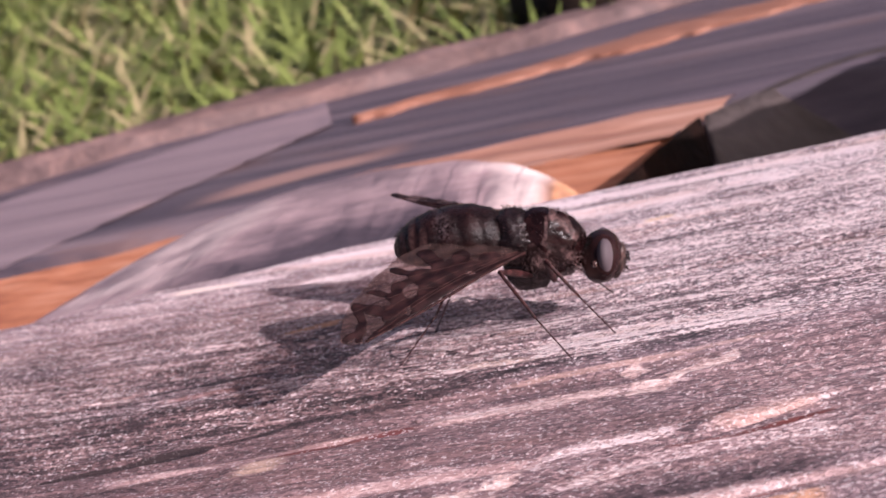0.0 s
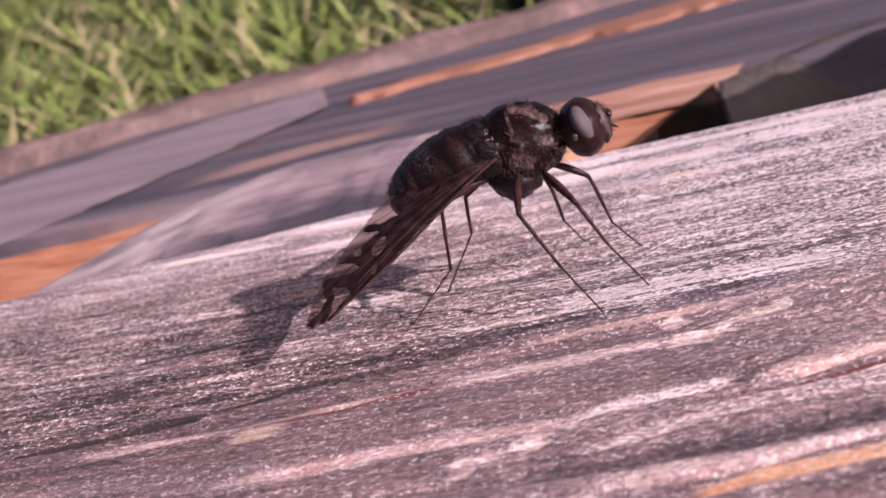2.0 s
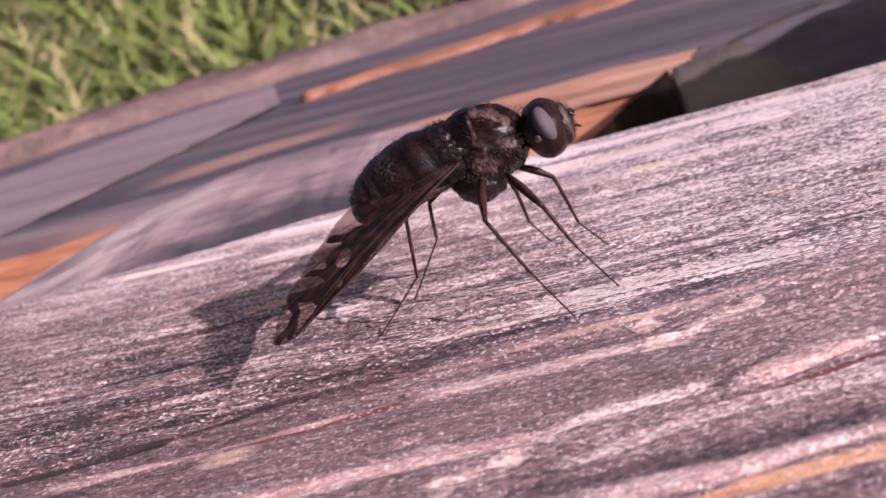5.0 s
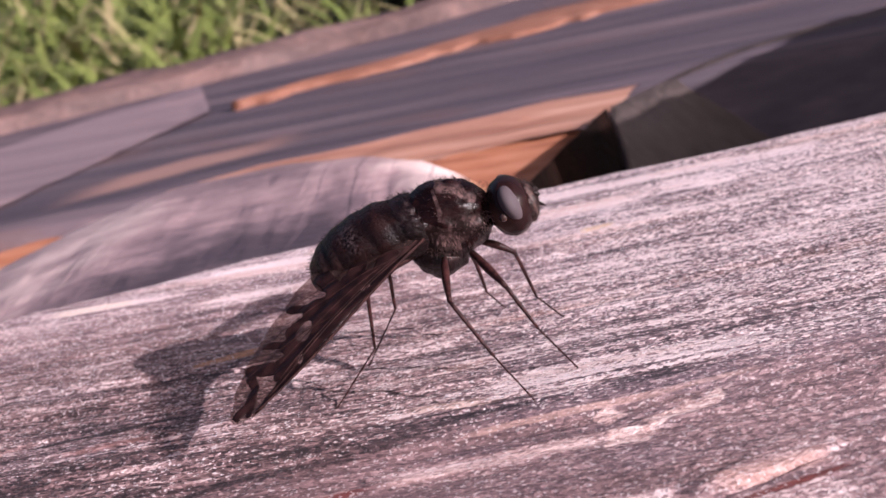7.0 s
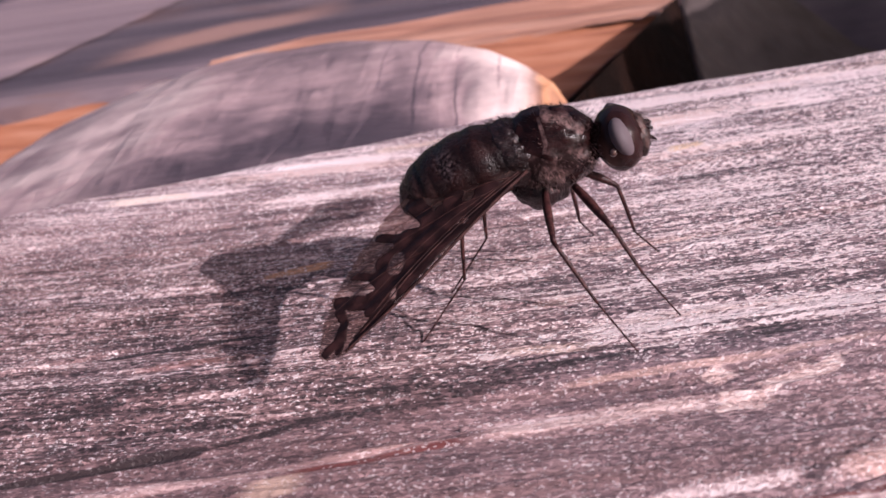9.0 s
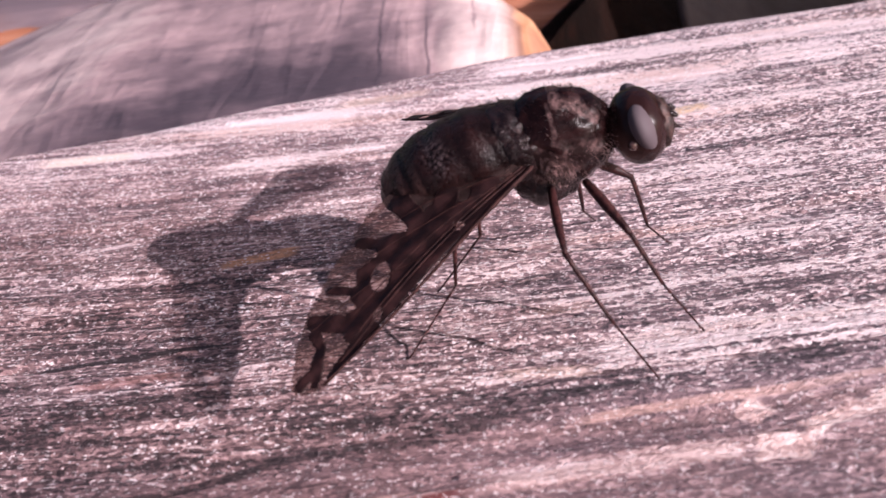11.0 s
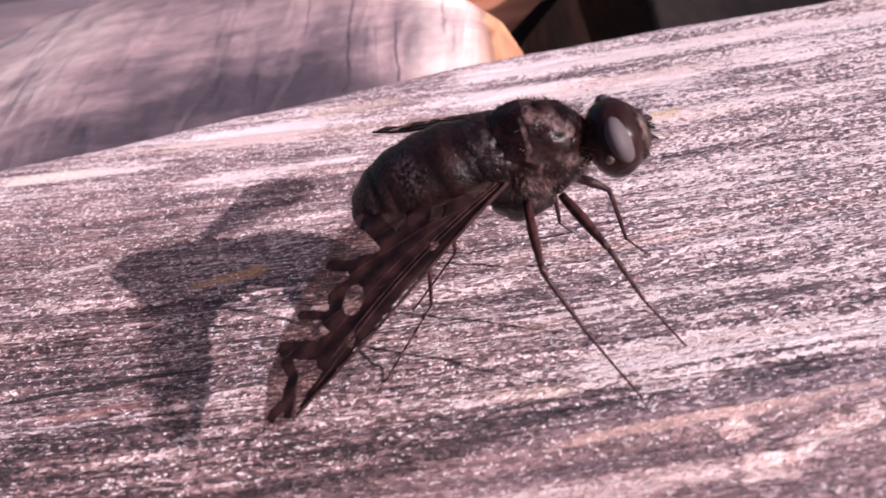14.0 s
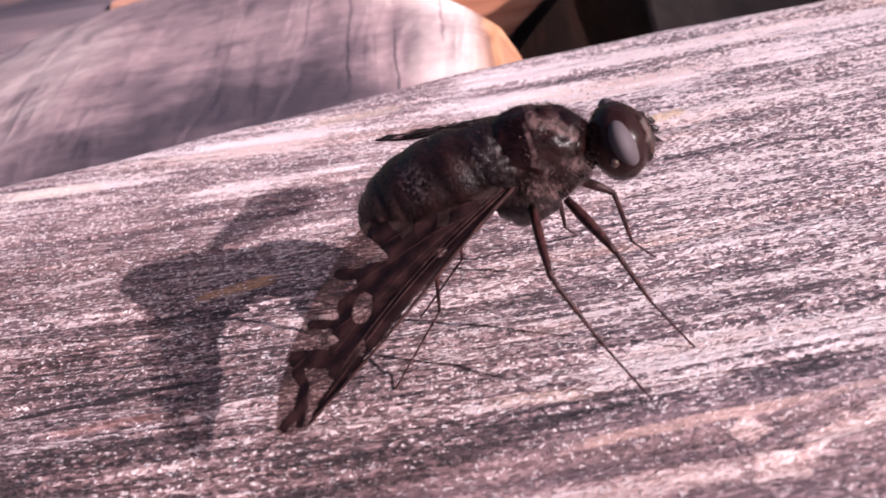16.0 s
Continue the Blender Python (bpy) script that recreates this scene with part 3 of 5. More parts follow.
SLIVER = sliver_wood()
BURL = burl_wood()
SLATE = plain_wood("slate_grey_wood", (0.05, 0.038, 0.05), (0.098, 0.076, 0.092), (0.22, 0.16, 0.17), 22, rust=(0.15, 0.088, 0.08), blotch=True)
def split_wood(name, bright):
    s = Shade(name, 0.6)
    a = s.noise((0.012, 0.2, 0.5), 4)
    b = s.noise((0.02, 0.5, 0.9), 4)
    tone = s.math("ADD", s.math("MULTIPLY", a, 0.6), s.math("MULTIPLY", b, 0.5))
    raw = s.ramp(tone, [(0.35, (0.16, 0.05, 0.03)), (0.55, (0.33, 0.125, 0.065)), (0.75, (0.46, 0.22, 0.14))])
    pale = s.ramp(tone, [(0.35, (0.34, 0.17, 0.13)), (0.55, (0.62, 0.38, 0.30)), (0.75, (0.78, 0.55, 0.46))])
    return s.done(s.mix(bright, raw, pale), b, 0.0008)


SPLIT = split_wood("split_wood", 0.0)
BEVEL = split_wood("pale_split_wood", 0.35)
STRIPE = plain_wood("muted_split_wood", (0.12, 0.05, 0.034), (0.25, 0.105, 0.066), (0.36, 0.18, 0.125), 15, 1.4)
PALE = plain_wood("pale_grey_wood", (0.17, 0.122, 0.137), (0.25, 0.182, 0.198), (0.34, 0.25, 0.262), 24, rust=(0.40, 0.275, 0.275))
BEAM = plain_wood("dull_grey_wood", (0.065, 0.05, 0.045), (0.105, 0.08, 0.073), (0.15, 0.115, 0.105), 30)
BROWN = plain_wood("brown_bark_wood", (0.07, 0.045, 0.045), (0.14, 0.09, 0.085), (0.25, 0.15, 0.13), 22, 1.4)
# near-black colour carries the deep shade on the beam's end
SHADED_END = plain_wood("shaded_black_end", (0.003, 0.002, 0.0018), (0.007, 0.0038, 0.003), (0.016, 0.007, 0.005), 10, rust=(0.055, 0.016, 0.009))
BLACK = plain_wood("gap_shade_black", (0.012, 0.009, 0.008), (0.022, 0.016, 0.014), (0.05, 0.03, 0.022), 10)
SOIL = turf("lawn_soil", (0.09, 0.10, 0.03), (0.14, 0.15, 0.05), (0.18, 0.15, 0.075))
GRASS = turf("grass_blades", (0.11, 0.145, 0.035), (0.20, 0.235, 0.062), (0.30, 0.25, 0.13))
CHITIN = chitin("black_chitin", (0.007, 0.003, 0.0032), (0.022, 0.009, 0.0095), 0.26, 1.3, 0.0002, gloss=0.4)
THORAX = thorax_skin()
BELLY = abdomen_skin()
HEAD = head_skin()
LEG = chitin("red_brown_leg", (0.018, 0.0058, 0.0062), (0.062, 0.021, 0.020), 0.45, 2.5, gloss=0.22)
DARKWING = chitin("dark_wing_pattern", (0.010, 0.0042, 0.0045), (0.026, 0.0105, 0.0105), 0.5, 1.1, gloss=0.12)
VEIN = chitin("wing_vein", (0.018, 0.007, 0.007), (0.05, 0.021, 0.019), 0.6, 1.1, gloss=0.1)
DARKHAIR = chitin("dark_hair", (0.007, 0.0026, 0.0028), (0.020, 0.0075, 0.0075), 0.4, 2.0, gloss=0.12)
PALEHAIR = chitin("pale_hair", (0.045, 0.023, 0.022), (0.33, 0.20, 0.185), 0.42, 1.3)
# grey of the sky's reflection, put into the eye's flat colour
EYE = chitin("sky_grey_eye", (0.080, 0.062, 0.069), (0.090, 0.070, 0.077), 0.6, 0.4, 0.000002, gloss=0.15)
FACE = chitin("dusty_brown_face", (0.014, 0.007, 0.0065), (0.085, 0.048, 0.042), 0.45, 2.0)
GLINT_BULGE = chitin("glossy_bulge", (0.03, 0.013, 0.011), (0.06, 0.028, 0.022), 0.1, 1.0, 0.000001, gloss=1.0)
CLEAR = membrane()


# ---- the timber that the fly stands on ----
EDGE = ((-200, 20), (-90, 29), (-64, 34), (-50, 37), (-39, 39.5), (-29, 42.5), (-13, 47.5), (0, 50.5), (16, 52.5), (30, 54), (48, 57.5), (80, 62))
# the burl's ridge: along x, back from the edge, and its height
RIDGE = ((-140, 84, -48), (-115, 88, -24), (-95, 90, -11), (-80, 90, -3), (-65, 90, 1.6), (-50, 90, 4.0), (-30, 84, 4.6), (-20, 75, 4.8), (-10, 66, 4.2), (-5, 61, 3.0), (-1.5, 58.5, 1.0), (0.5, 57.5, -2.5), (2.5, 57, -9), (5, 57, -24), (8, 57, -52))


def curve(line, x, k=1):
    return np.interp(x, [p[0] for p in line], [p[k] for p in line])


def burl_top(x, y):
    """Height of the burl over the plan."""
    off = y - curve(RIDGE, x, 1)
    front = np.maximum(curve(RIDGE, x, 1) - curve(EDGE, x), 6.0)
    sag = np.clip(curve(RIDGE, x, 2) + 3.0, 1.2, 5.0)
    return curve(RIDGE, x, 2) - np.where(off < 0, sag * (off / front) ** 2, 6.0 * (off / 26.0) ** 2 + 3.0 * (off / 26.0) ** 4)


def timber_top(x, y):
    """Height of the worn upper face over the plan, millimetres."""
    z = 0.055 * (np.sqrt((y - 5.0) ** 2 + 9.0) + y - 5.0) / 2
    over = np.maximum(y - curve(EDGE, x) + 2.2, 0.0)
    near = np.maximum(-52.0 - y, 0.0)
    z = z + 0.055 * (y - 5.0) * eased(-y, 4.0, 10.0)
    return z - np.minimum(over ** 2 / 6.0, 70.0 + 0.5 * over) - near ** 2 / 40.0


def eased(v, a, b):
    t = np.clip((v - a) / (b - a), 0, 1)
    return t * t * (3 - 2 * t)


def plan_streak(x, y, x0, y0, x1, y1, half, soft, fade):
    """1 along a streak of the grain, 0 away from it."""
    off = np.abs(y - y0 - (x - x0) * (y1 - y0) / (x1 - x0))
    return (1 - eased(off, half, half + soft)) * eased(x, x0 - fade, x0 + fade) * (1 - eased(x, x1 - fade, x1 + fade))


def grain_marks(data, x, y, spare):
    """Gives the timber's points their pale and dark streaks, stains and raw patches."""
    drift = lattice(x / 22, y / 9, 61)
    ripple = lattice(x / 2.6, y / 1.1, 62)
    wavy, straight = y + 0.4 * drift + 0.16 * ripple, y + 0.12 * drift + 0.09 * ripple
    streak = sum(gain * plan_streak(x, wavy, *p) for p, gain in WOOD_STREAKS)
    streak = streak + sum(gain * plan_streak(x, straight, *p) for p, gain in WOOD_LINES)
    blotch = np.zeros(x.shape)
    frayed_x, frayed_y = x + 0.9 * lattice(x / 1.7, y / 0.9, 63), y + 0.55 * lattice(x / 1.9, y / 1.2, 64)
    for p, k in WOOD_BLOTCH:
        blotch = np.maximum(blotch, k * plan_streak(frayed_x, frayed_y, *p))
    colour, cover = np.zeros(x.shape + (3,)), np.zeros(x.shape)
    for p, c, k in WOOD_TINT:
        m = k * plan_streak(x, straight, *p)
        total = m + cover * (1 - m)
        share = np.where(total > 0, m / np.maximum(total, 1e-6), 0)[..., None]
        colour, cover = colour * (1 - share) + np.array(c) * share, total
    pad = np.zeros(spare)
    for name, values in (("streak", streak), ("blotch", blotch)):
        data.attributes.new(name, "FLOAT", "POINT").data.foreach_set("value", np.concatenate([values.ravel(), pad]).astype(np.float32))
    rgba = np.concatenate([colour, cover[..., None]], -1).reshape(-1, 4)
    rgba = np.concatenate([rgba, np.zeros((spare, 4))]).astype(np.float32)
    data.attributes.new("tinge", "FLOAT_COLOR", "POINT").data.foreach_set("color", rgba.ravel())


def weathered_timber():
    xs = np.concatenate([np.linspace(-420, -84, 30), np.linspace(-80, -50, 60), np.linspace(-49.6, 56, 340), np.linspace(60, 300, 24)])
    ys = np.concatenate([np.linspace(-80, -36, 30), np.linspace(-35.7, -20, 90), np.linspace(-19.88, 18, 316), np.linspace(18.2, 62, 200), np.linspace(62.6, 70, 10)])
    gx, gy = np.meshgrid(xs, ys)
    gz = timber_top(gx, gy)
    gr = gy - 0.06 * gx - 0.0014 * gx * np.clip(gx, -60, 60) + 0.9 * lattice(gx / 30, gy / 14, 5)
    fade = np.clip((curve(EDGE, gx) + 3 - gy) / 3, 0, 1)
    relief = 0.16 * lattice(gx / 34, gr / 1.9, 1) + 0.11 * lattice(gx / 13, gr / 0.8, 2) + 0.07 * lattice(gx / 5, gr / 0.45, 3)
    relief += 0.22 * lattice(gx / 60, gr / 6.0, 4)
    gz = gz + relief * fade
    for x0, y0, x1, y1, wide, deep in ((-52, -17.0, -20.5, -11.0, 0.2, 1.7), (11.2, -20.7, 24, -15.5, 0.25, 1.4), (-15, -14.2, -7, -11.7, 0.2, 0.9),
                                       (7, -29.6, 30, -23.6, 0.3, 1.2), (-46, -0.6, -26, 3.0, 0.2, 1.2), (-60, 2.0, -30, 6.3, 0.2, 0.3)):
        line = y0 + (gx - x0) * (y1 - y0) / (x1 - x0) + 0.1 * lattice(gx / 9, gx * 0 + 3, 8)
        along = np.clip((gx - x0) / 5, 0, 1) * np.clip((x1 - gx) / 5, 0, 1)
        gz = gz - 0.28 * deep * along * np.exp(-((gy - line) / wide) ** 2)
    verts = np.stack([gx, gy, gz], -1).reshape(-1, 3)
    rows, cols = gx.shape
    faces = sheet_faces(rows, cols)
    n = len(verts)
    # the skirt that gives the timber its body
    rim = [r * cols for r in range(rows)] + [(rows - 1) * cols + c for c in range(1, cols)] + [r * cols + cols - 1 for r in range(rows - 2, -1, -1)] + [c for c in range(cols - 2, 0, -1)]
    low = verts[rim].copy()
    low[:, 2] = -118.0
    verts = np.concatenate([verts, low])
    k = len(rim)
    faces += [(rim[i], rim[(i + 1) % k], n + (i + 1) % k, n + i) for i in range(k)]
    faces.append(tuple(n + i for i in range(k)))
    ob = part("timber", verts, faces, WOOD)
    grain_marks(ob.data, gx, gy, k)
    return tagged(ob, "weathered grey-pink timber with cracked silvery grain", "timber")


def splinters(timber):
    """Lifted slivers of grey wood along the grain, each its own piece."""
    rng = random.Random(12)
    shapes = []
    for k in range(7):
        long, wide, high = 0.18 + 0.10 * k, 0.03 + 0.006 * k, 0.05 + 0.006 * k
        verts, n = [], 8
        for i in range(n + 1):
            u = i / n
            w = wide * math.sin(math.pi * min(0.995, max(0.005, u)))
            x = (u - 0.5) * long
            y = 0.06 * math.sin(u * 5 + k)
            lift = high * math.sin(math.pi * min(0.99, 0.02 + 0.9 * u))
            verts += [(x, y - w, -0.2), (x, y - w * 0.4, lift), (x, y + w * 0.5, lift * 0.8), (x, y + w, -0.2)]
        faces = sheet_faces(n + 1, 4) + [(0, 1, 2, 3), (4 * n + 3, 4 * n + 2, 4 * n + 1, 4 * n)]
        shapes.append(mesh_of("splinter", verts, faces, SLIVER, False))
    spots = [(rng.uniform(-38, 36), rng.uniform(-30, 46)) for _ in range(90)]
    spots += [(rng.uniform(2, 24), rng.gauss(-0.6, 0.9)) for _ in range(12)]
    for x, y in spots:
        if -12 < x < 9 and -6 < y < 12 and rng.random() < 0.5:
            continue
        ob = new("splinter", shapes[rng.randrange(7)])
        ob.parent = timber
        z = float(timber_top(np.array(x), np.array(y)))
        ob.matrix_basis = pose(x * MM, y * MM, (z - 0.03) * MM, rng.uniform(-20, 20), rng.uniform(-3, 3), 3 + rng.gauss(0, 4) + rng.choice((0, 180)))


# ---- the timbers behind ----
def gnarled_burl(timber):
    """A broad low swelling with a rounded end behind the timber's far edge."""
    xs = np.concatenate([np.linspace(-138, -20, 130), np.linspace(-19.5, 8, 80)])
    vs = np.linspace(0, 1, 110)
    gx, gv = np.meshgrid(xs, vs)
    gy = curve(EDGE, gx) - 4.0 + gv * (curve(RIDGE, gx, 1) + 36 - curve(EDGE, gx))
    gz = burl_top(gx, gy) + 0.7 * lattice(gx / 16, gy / 11, 41) + 0.12 * lattice(gx / 2.6, gy / 14, 42) * np.clip((gx + 28) / 26, 0, 1) + 0.2 * lattice(gx / 7, gy / 5, 43)
    # it dives under the timber in front
    out = np.clip((gy - curve(EDGE, gx) + 1.0) / 3.0, 0, 1)
    gz = np.maximum(gz * out + np.minimum(gz, -3.0) * (1 - out), -70)
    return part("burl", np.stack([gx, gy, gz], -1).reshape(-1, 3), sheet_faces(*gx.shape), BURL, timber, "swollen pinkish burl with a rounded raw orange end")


def slab(name, outline, top, thick, material, parent=None, label="", roll=0.6, slope=(0.0, 0.0), lip=2.5, cells=5.0, under=0.0):
    """A board over a four-cornered plan outline, with rounded edges and an uneven top."""
    a, b, c, d = [np.array(p, float) for p in outline]
    long = max(np.linalg.norm(b - a), np.linalg.norm(c - d))
    wide = max(np.linalg.norm(d - a), np.linalg.norm(c - b))
    nu, nv = max(6, int(long / cells)), max(5, int(wide / cells * 1.5))
    us, vs = np.linspace(0, 1, nu), np.linspace(0, 1, nv)
    u, v = np.meshgrid(us, vs)
    plan = ((1 - u) * (1 - v))[..., None] * a + (u * (1 - v))[..., None] * b + (u * v)[..., None] * c + ((1 - u) * v)[..., None] * d
    inset = np.minimum(np.minimum(u, 1 - u) * long, np.minimum(v, 1 - v) * wide)
    drop = lip * np.clip(1 - inset / (lip * 1.6), 0, 1) ** 2
    z = top - drop + roll * lattice(u * long / 40, v * wide / 9, 11) + slope[0] * (plan[..., 0]) + slope[1] * plan[..., 1]
    verts = np.concatenate([plan, z[..., None]], -1).reshape(-1, 3)
    faces = sheet_faces(nv, nu)
    n = len(verts)
    rim = [r * nu for r in range(nv)] + [(nv - 1) * nu + q for q in range(1, nu)] + [r * nu + nu - 1 for r in range(nv - 2, -1, -1)] + [q for q in range(nu - 2, 0, -1)]
    low = verts[rim].copy()
    low[:, 2] -= thick
    middle = low[:, :2].mean(0)
    low[:, :2] += under * (middle - low[:, :2]) / np.linalg.norm(middle - low[:, :2], axis=1)[:, None]
    k = len(rim)
    verts = np.concatenate([verts, low])
    faces += [(rim[i], rim[(i + 1) % k], n + (i + 1) % k, n + i) for i in range(k)]
    faces.append(tuple(n + i for i in range(k)))
    return part(name, verts, faces, material, parent, label, smooth=not under)


FRONT = ((-300, 52), (-112, 93), (-72, 104), (-45, 118), (34, 130), (170, 152))
BACK = ((-340, 140), (-193, 219), (-157, 270), (-102, 297), (-40, 330), (39, 402), (157, 510), (230, 570))


def along(line, x):
    return float(np.interp(x, [p[0] for p in line], [p[1] for p in line]))


def strip(name, near, far, z_near, z_far, material, parent, label, x0=-320, x1=225, sag=0.0, rough=0.8, seed=1, deep=0.0, slant=0.0, ragged=0.0):
    """A long face between two plan lines, closed below when deep is given."""
    nu, nv = 130, 14
    verts = []
    for j in range(nv):
        v = j / (nv - 1)
        for i in range(nu):
            x = x0 + (x1 + slant * v - x0) * i / (nu - 1)
            a = near(x) + ragged * noise.noise(Vector((x * 0.05, 3.0, seed))) + 0.5 * ragged * noise.noise(Vector((x * 0.19, 5.0, seed)))
            b = far(x) + ragged * noise.noise(Vector((x * 0.05, 8.0, seed)))
            z = 0.05 * (a + (b - a) * v) - 6.0 + z_near * (1 - v) + z_far * v + sag * math.sin(math.pi * v)
            z += rough * (noise.noise(Vector((x * 0.02, v * 9, seed))) + 0.5 * noise.noise(Vector((x * 0.07, v * 24, seed))))
            verts.append((x, a + (b - a) * v, z))
    faces = sheet_faces(nv, nu)
    if deep:
        rim = [r * nu for r in range(nv)] + [(nv - 1) * nu + q for q in range(1, nu)] + [r * nu + nu - 1 for r in range(nv - 2, -1, -1)] + [q for q in range(nu - 2, 0, -1)]
        n, k = len(verts), len(rim)
        verts += [(verts[i][0], verts[i][1], -deep) for i in rim]
        faces += [(rim[i], rim[(i + 1) % k], n + (i + 1) % k, n + i) for i in range(k)]
        faces.append(tuple(n + i for i in range(k)))
    return part(name, verts, faces, material, parent, label)


def far_timber():
    ob = strip("split_timber", lambda x: along(FRONT, x), lambda x: along(BACK, x), 0.0, -1.0, SLATE, None, "", rough=0.3, deep=150)
    tagged(ob, "wide split timber, slate grey with raw orange edges", "timber")
    strip("pale_bevel", lambda x: along(FRONT, x) - 15, lambda x: along(FRONT, x) + 0.6, -1.6, 0.8, BEVEL, ob, "pale salmon bevelled edge", x0=-60, x1=18, slant=8, rough=0.7, seed=3, ragged=2.5)
    strip("split_face", lambda x: along(FRONT, x) - 54, lambda x: along(FRONT, x) - float(np.interp(x, (-78, -58), (0.6, 14.6))), -40, -1.7, SPLIT, ob, "raw orange split wood", x1=-52, slant=69, sag=2.0, rough=1.2, seed=5)
    strip("raw_stripe", lambda x: 235.0 + 0.49 * x, lambda x: 236.0 + 0.49 * x + 31.0 * min(1.0, max(0.0, (x + 71) / 80)), 0.6, 0.5, STRIPE, ob, "raw orange strip along the timber", x0=-70, sag=1.2, rough=0.4, seed=7, deep=20, ragged=9.0)
    strip("bark_edge", lambda x: along(BACK, x) - 26 - max(0, x) * 0.08, lambda x: along(BACK, x) + 2.5, 3.5, 1.5, BROWN, ob, "brown bark along the far edge", rough=3.4, sag=3.0, seed=9, deep=60)
    return ob


def pale_board():
    ob = slab("board", [(-270, 52), (-111, 94), (-77, 203), (-96, 262)], -5.65, 0.4, PALE, slope=(0.0, 0.05), roll=0.2, lip=0.06, cells=3.5, under=2.5)
    return tagged(ob, "flat pale grey weathered board lying on the timber", "board")


# unseen block added out of view so that its shadow covers the beam
def shade_blocker():
    ob = slab("post", [(92, 46), (270, 20), (300, 170), (150, 118)], 44, 180, BROWN)
    return tagged(ob, "unseen brown block added beside the timbers to shade the beam", "post")


def dark_beam():
    """A short grey beam that leans into the shade."""
    top = [(19, 112, 0.5), (34, 132, 1.5), (50, 148, 2.2), (120, 176, 4), (300, 232, 6)]
    verts, nu, nv = [], 50, 10
    for j in range(nv):
        v = j / (nv - 1)
        for i in range(nu):
            u = i / (nu - 1) * (len(top) - 1)
            a = min(int(u), len(top) - 2)
            p = Vector(top[a]).lerp(Vector(top[a + 1]), u - a)
            low = Vector((p.x + 6, p.y - 42, -52))
            q = p.lerp(low, v)
            q.z += 0.9 * noise.noise(Vector((q.x * 0.05, v * 6, 1)))
            verts.append(tuple(q))
    n = len(verts)
    far = [(x + 6, y + 36, -60) for x, y, z in [tuple(verts[i]) for i in range(nu)]]
    faces = sheet_faces(nv, nu)
    verts += far
    faces += [(i, n + i, n + i + 1, i + 1) for i in range(nu - 1)]
    faces += [((nv - 1) * nu + i, (nv - 1) * nu + i + 1, n + i + 1, n + i) for i in range(nu - 1)]
    faces.append(tuple([j * nu for j in range(nv)] + [n]))
    faces.append(tuple([j * nu + nu - 1 for j in range(nv - 1, -1, -1)] + [n + nu - 1]))
    ob = part("beam", verts, faces, BEAM)
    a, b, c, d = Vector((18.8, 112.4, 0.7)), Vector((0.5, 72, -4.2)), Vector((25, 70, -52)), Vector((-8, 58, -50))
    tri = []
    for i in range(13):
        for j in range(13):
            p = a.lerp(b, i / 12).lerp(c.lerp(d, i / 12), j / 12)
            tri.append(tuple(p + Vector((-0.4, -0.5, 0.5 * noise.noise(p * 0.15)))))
    part("beam_end", tri, sheet_faces(13, 13), SHADED_END, ob, "cut end with its deep shade painted black, and rust-red wood")
    return tagged(ob, "dark grey beam end in the shade of an added unseen block", "beam")


# log added to fill a dark gap, its shade put into the black colour
def shade_log(points, radii):
    ob = part("log", *tube(points, radii, 20), BLACK)
    return tagged(ob, "added near-black log that stands in for a shaded gap", "log", group="dark logs")


def lawn():
    g = 60
    xs = np.concatenate([[-60000, -8000], np.linspace(-4200, 1600, g), [8000, 60000]])
    ys = np.concatenate([[-60000, -8000, -1000], np.linspace(100, 6000, g), [12000, 90000]])
    gx, gy = np.meshgrid(xs, ys)
    gz = -150 + 6 * lattice(gx / 180, gy / 180, 21) * (np.abs(gx) < 5000)
    ground = part("ground", np.stack([gx, gy, gz], -1).reshape(-1, 3), sheet_faces(*gx.shape), SOIL, level=True)
    tagged(ground, "green lawn with dry patches", "lawn", kind="structure")
    rng = np.random.default_rng(4)
    verts, faces = [], []
    count = 22000
    far = rng.random(count) ** 1.7
    y = 300 + far * 4200
    x = -60 - (y + 80) * 0.70 + (rng.random(count)) * (y + 80) * 0.82
    more = 16000
    wide_x, wide_y = rng.uniform(-3800, 3200, more), rng.uniform(-2600, 4400, more)
    clear = ((np.abs(wide_x + 60) > 420) | (wide_y < -140)) & ((wide_y < 0) | (wide_x < -60 - (wide_y + 80) * 0.7) | (wide_x > 200 + (wide_y + 80) * 0.16))
    x, y = np.concatenate([x, wide_x[clear]]), np.concatenate([y, wide_y[clear]])
    far = np.concatenate([far, np.full(int(clear.sum()), 0.9)])
    count = len(x)
    for i in range(count):
        size = 0.8 + 0.5 * rng.random() + 0.25 * far[i]
        ang, lean = rng.random() * math.pi * 2, 0.5 + 1.1 * rng.random()
        tall, wide = 85 * size, 4.6 * size * (1 + 1.2 * far[i])
        d, s = np.array((math.cos(ang), math.sin(ang))), np.array((-math.sin(ang), math.cos(ang)))
        n = len(verts)
        for k, w in ((0.0, 0.7), (0.45, 1.0), (0.8, 0.7)):
            c = np.array((x[i], y[i])) + d * tall * lean * k * k
            z = -152 + tall * k * (1 - 0.35 * lean * k)
            verts.append((*(c - s * wide * w / 2), z))
            verts.append((*(c + s * wide * w / 2), z))
        c = np.array((x[i], y[i])) + d * tall * lean
        verts.append((*c, -152 + tall * (1 - 0.35 * lean)))
        faces += [(n, n + 1, n + 3, n + 2), (n + 2, n + 3, n + 5, n + 4), (n + 4, n + 5, n + 6)]
    grass = part("grass", verts, faces, GRASS, level=True)
    tagged(grass, "blades of green grass with some dry straw", "grass", kind="stuff")


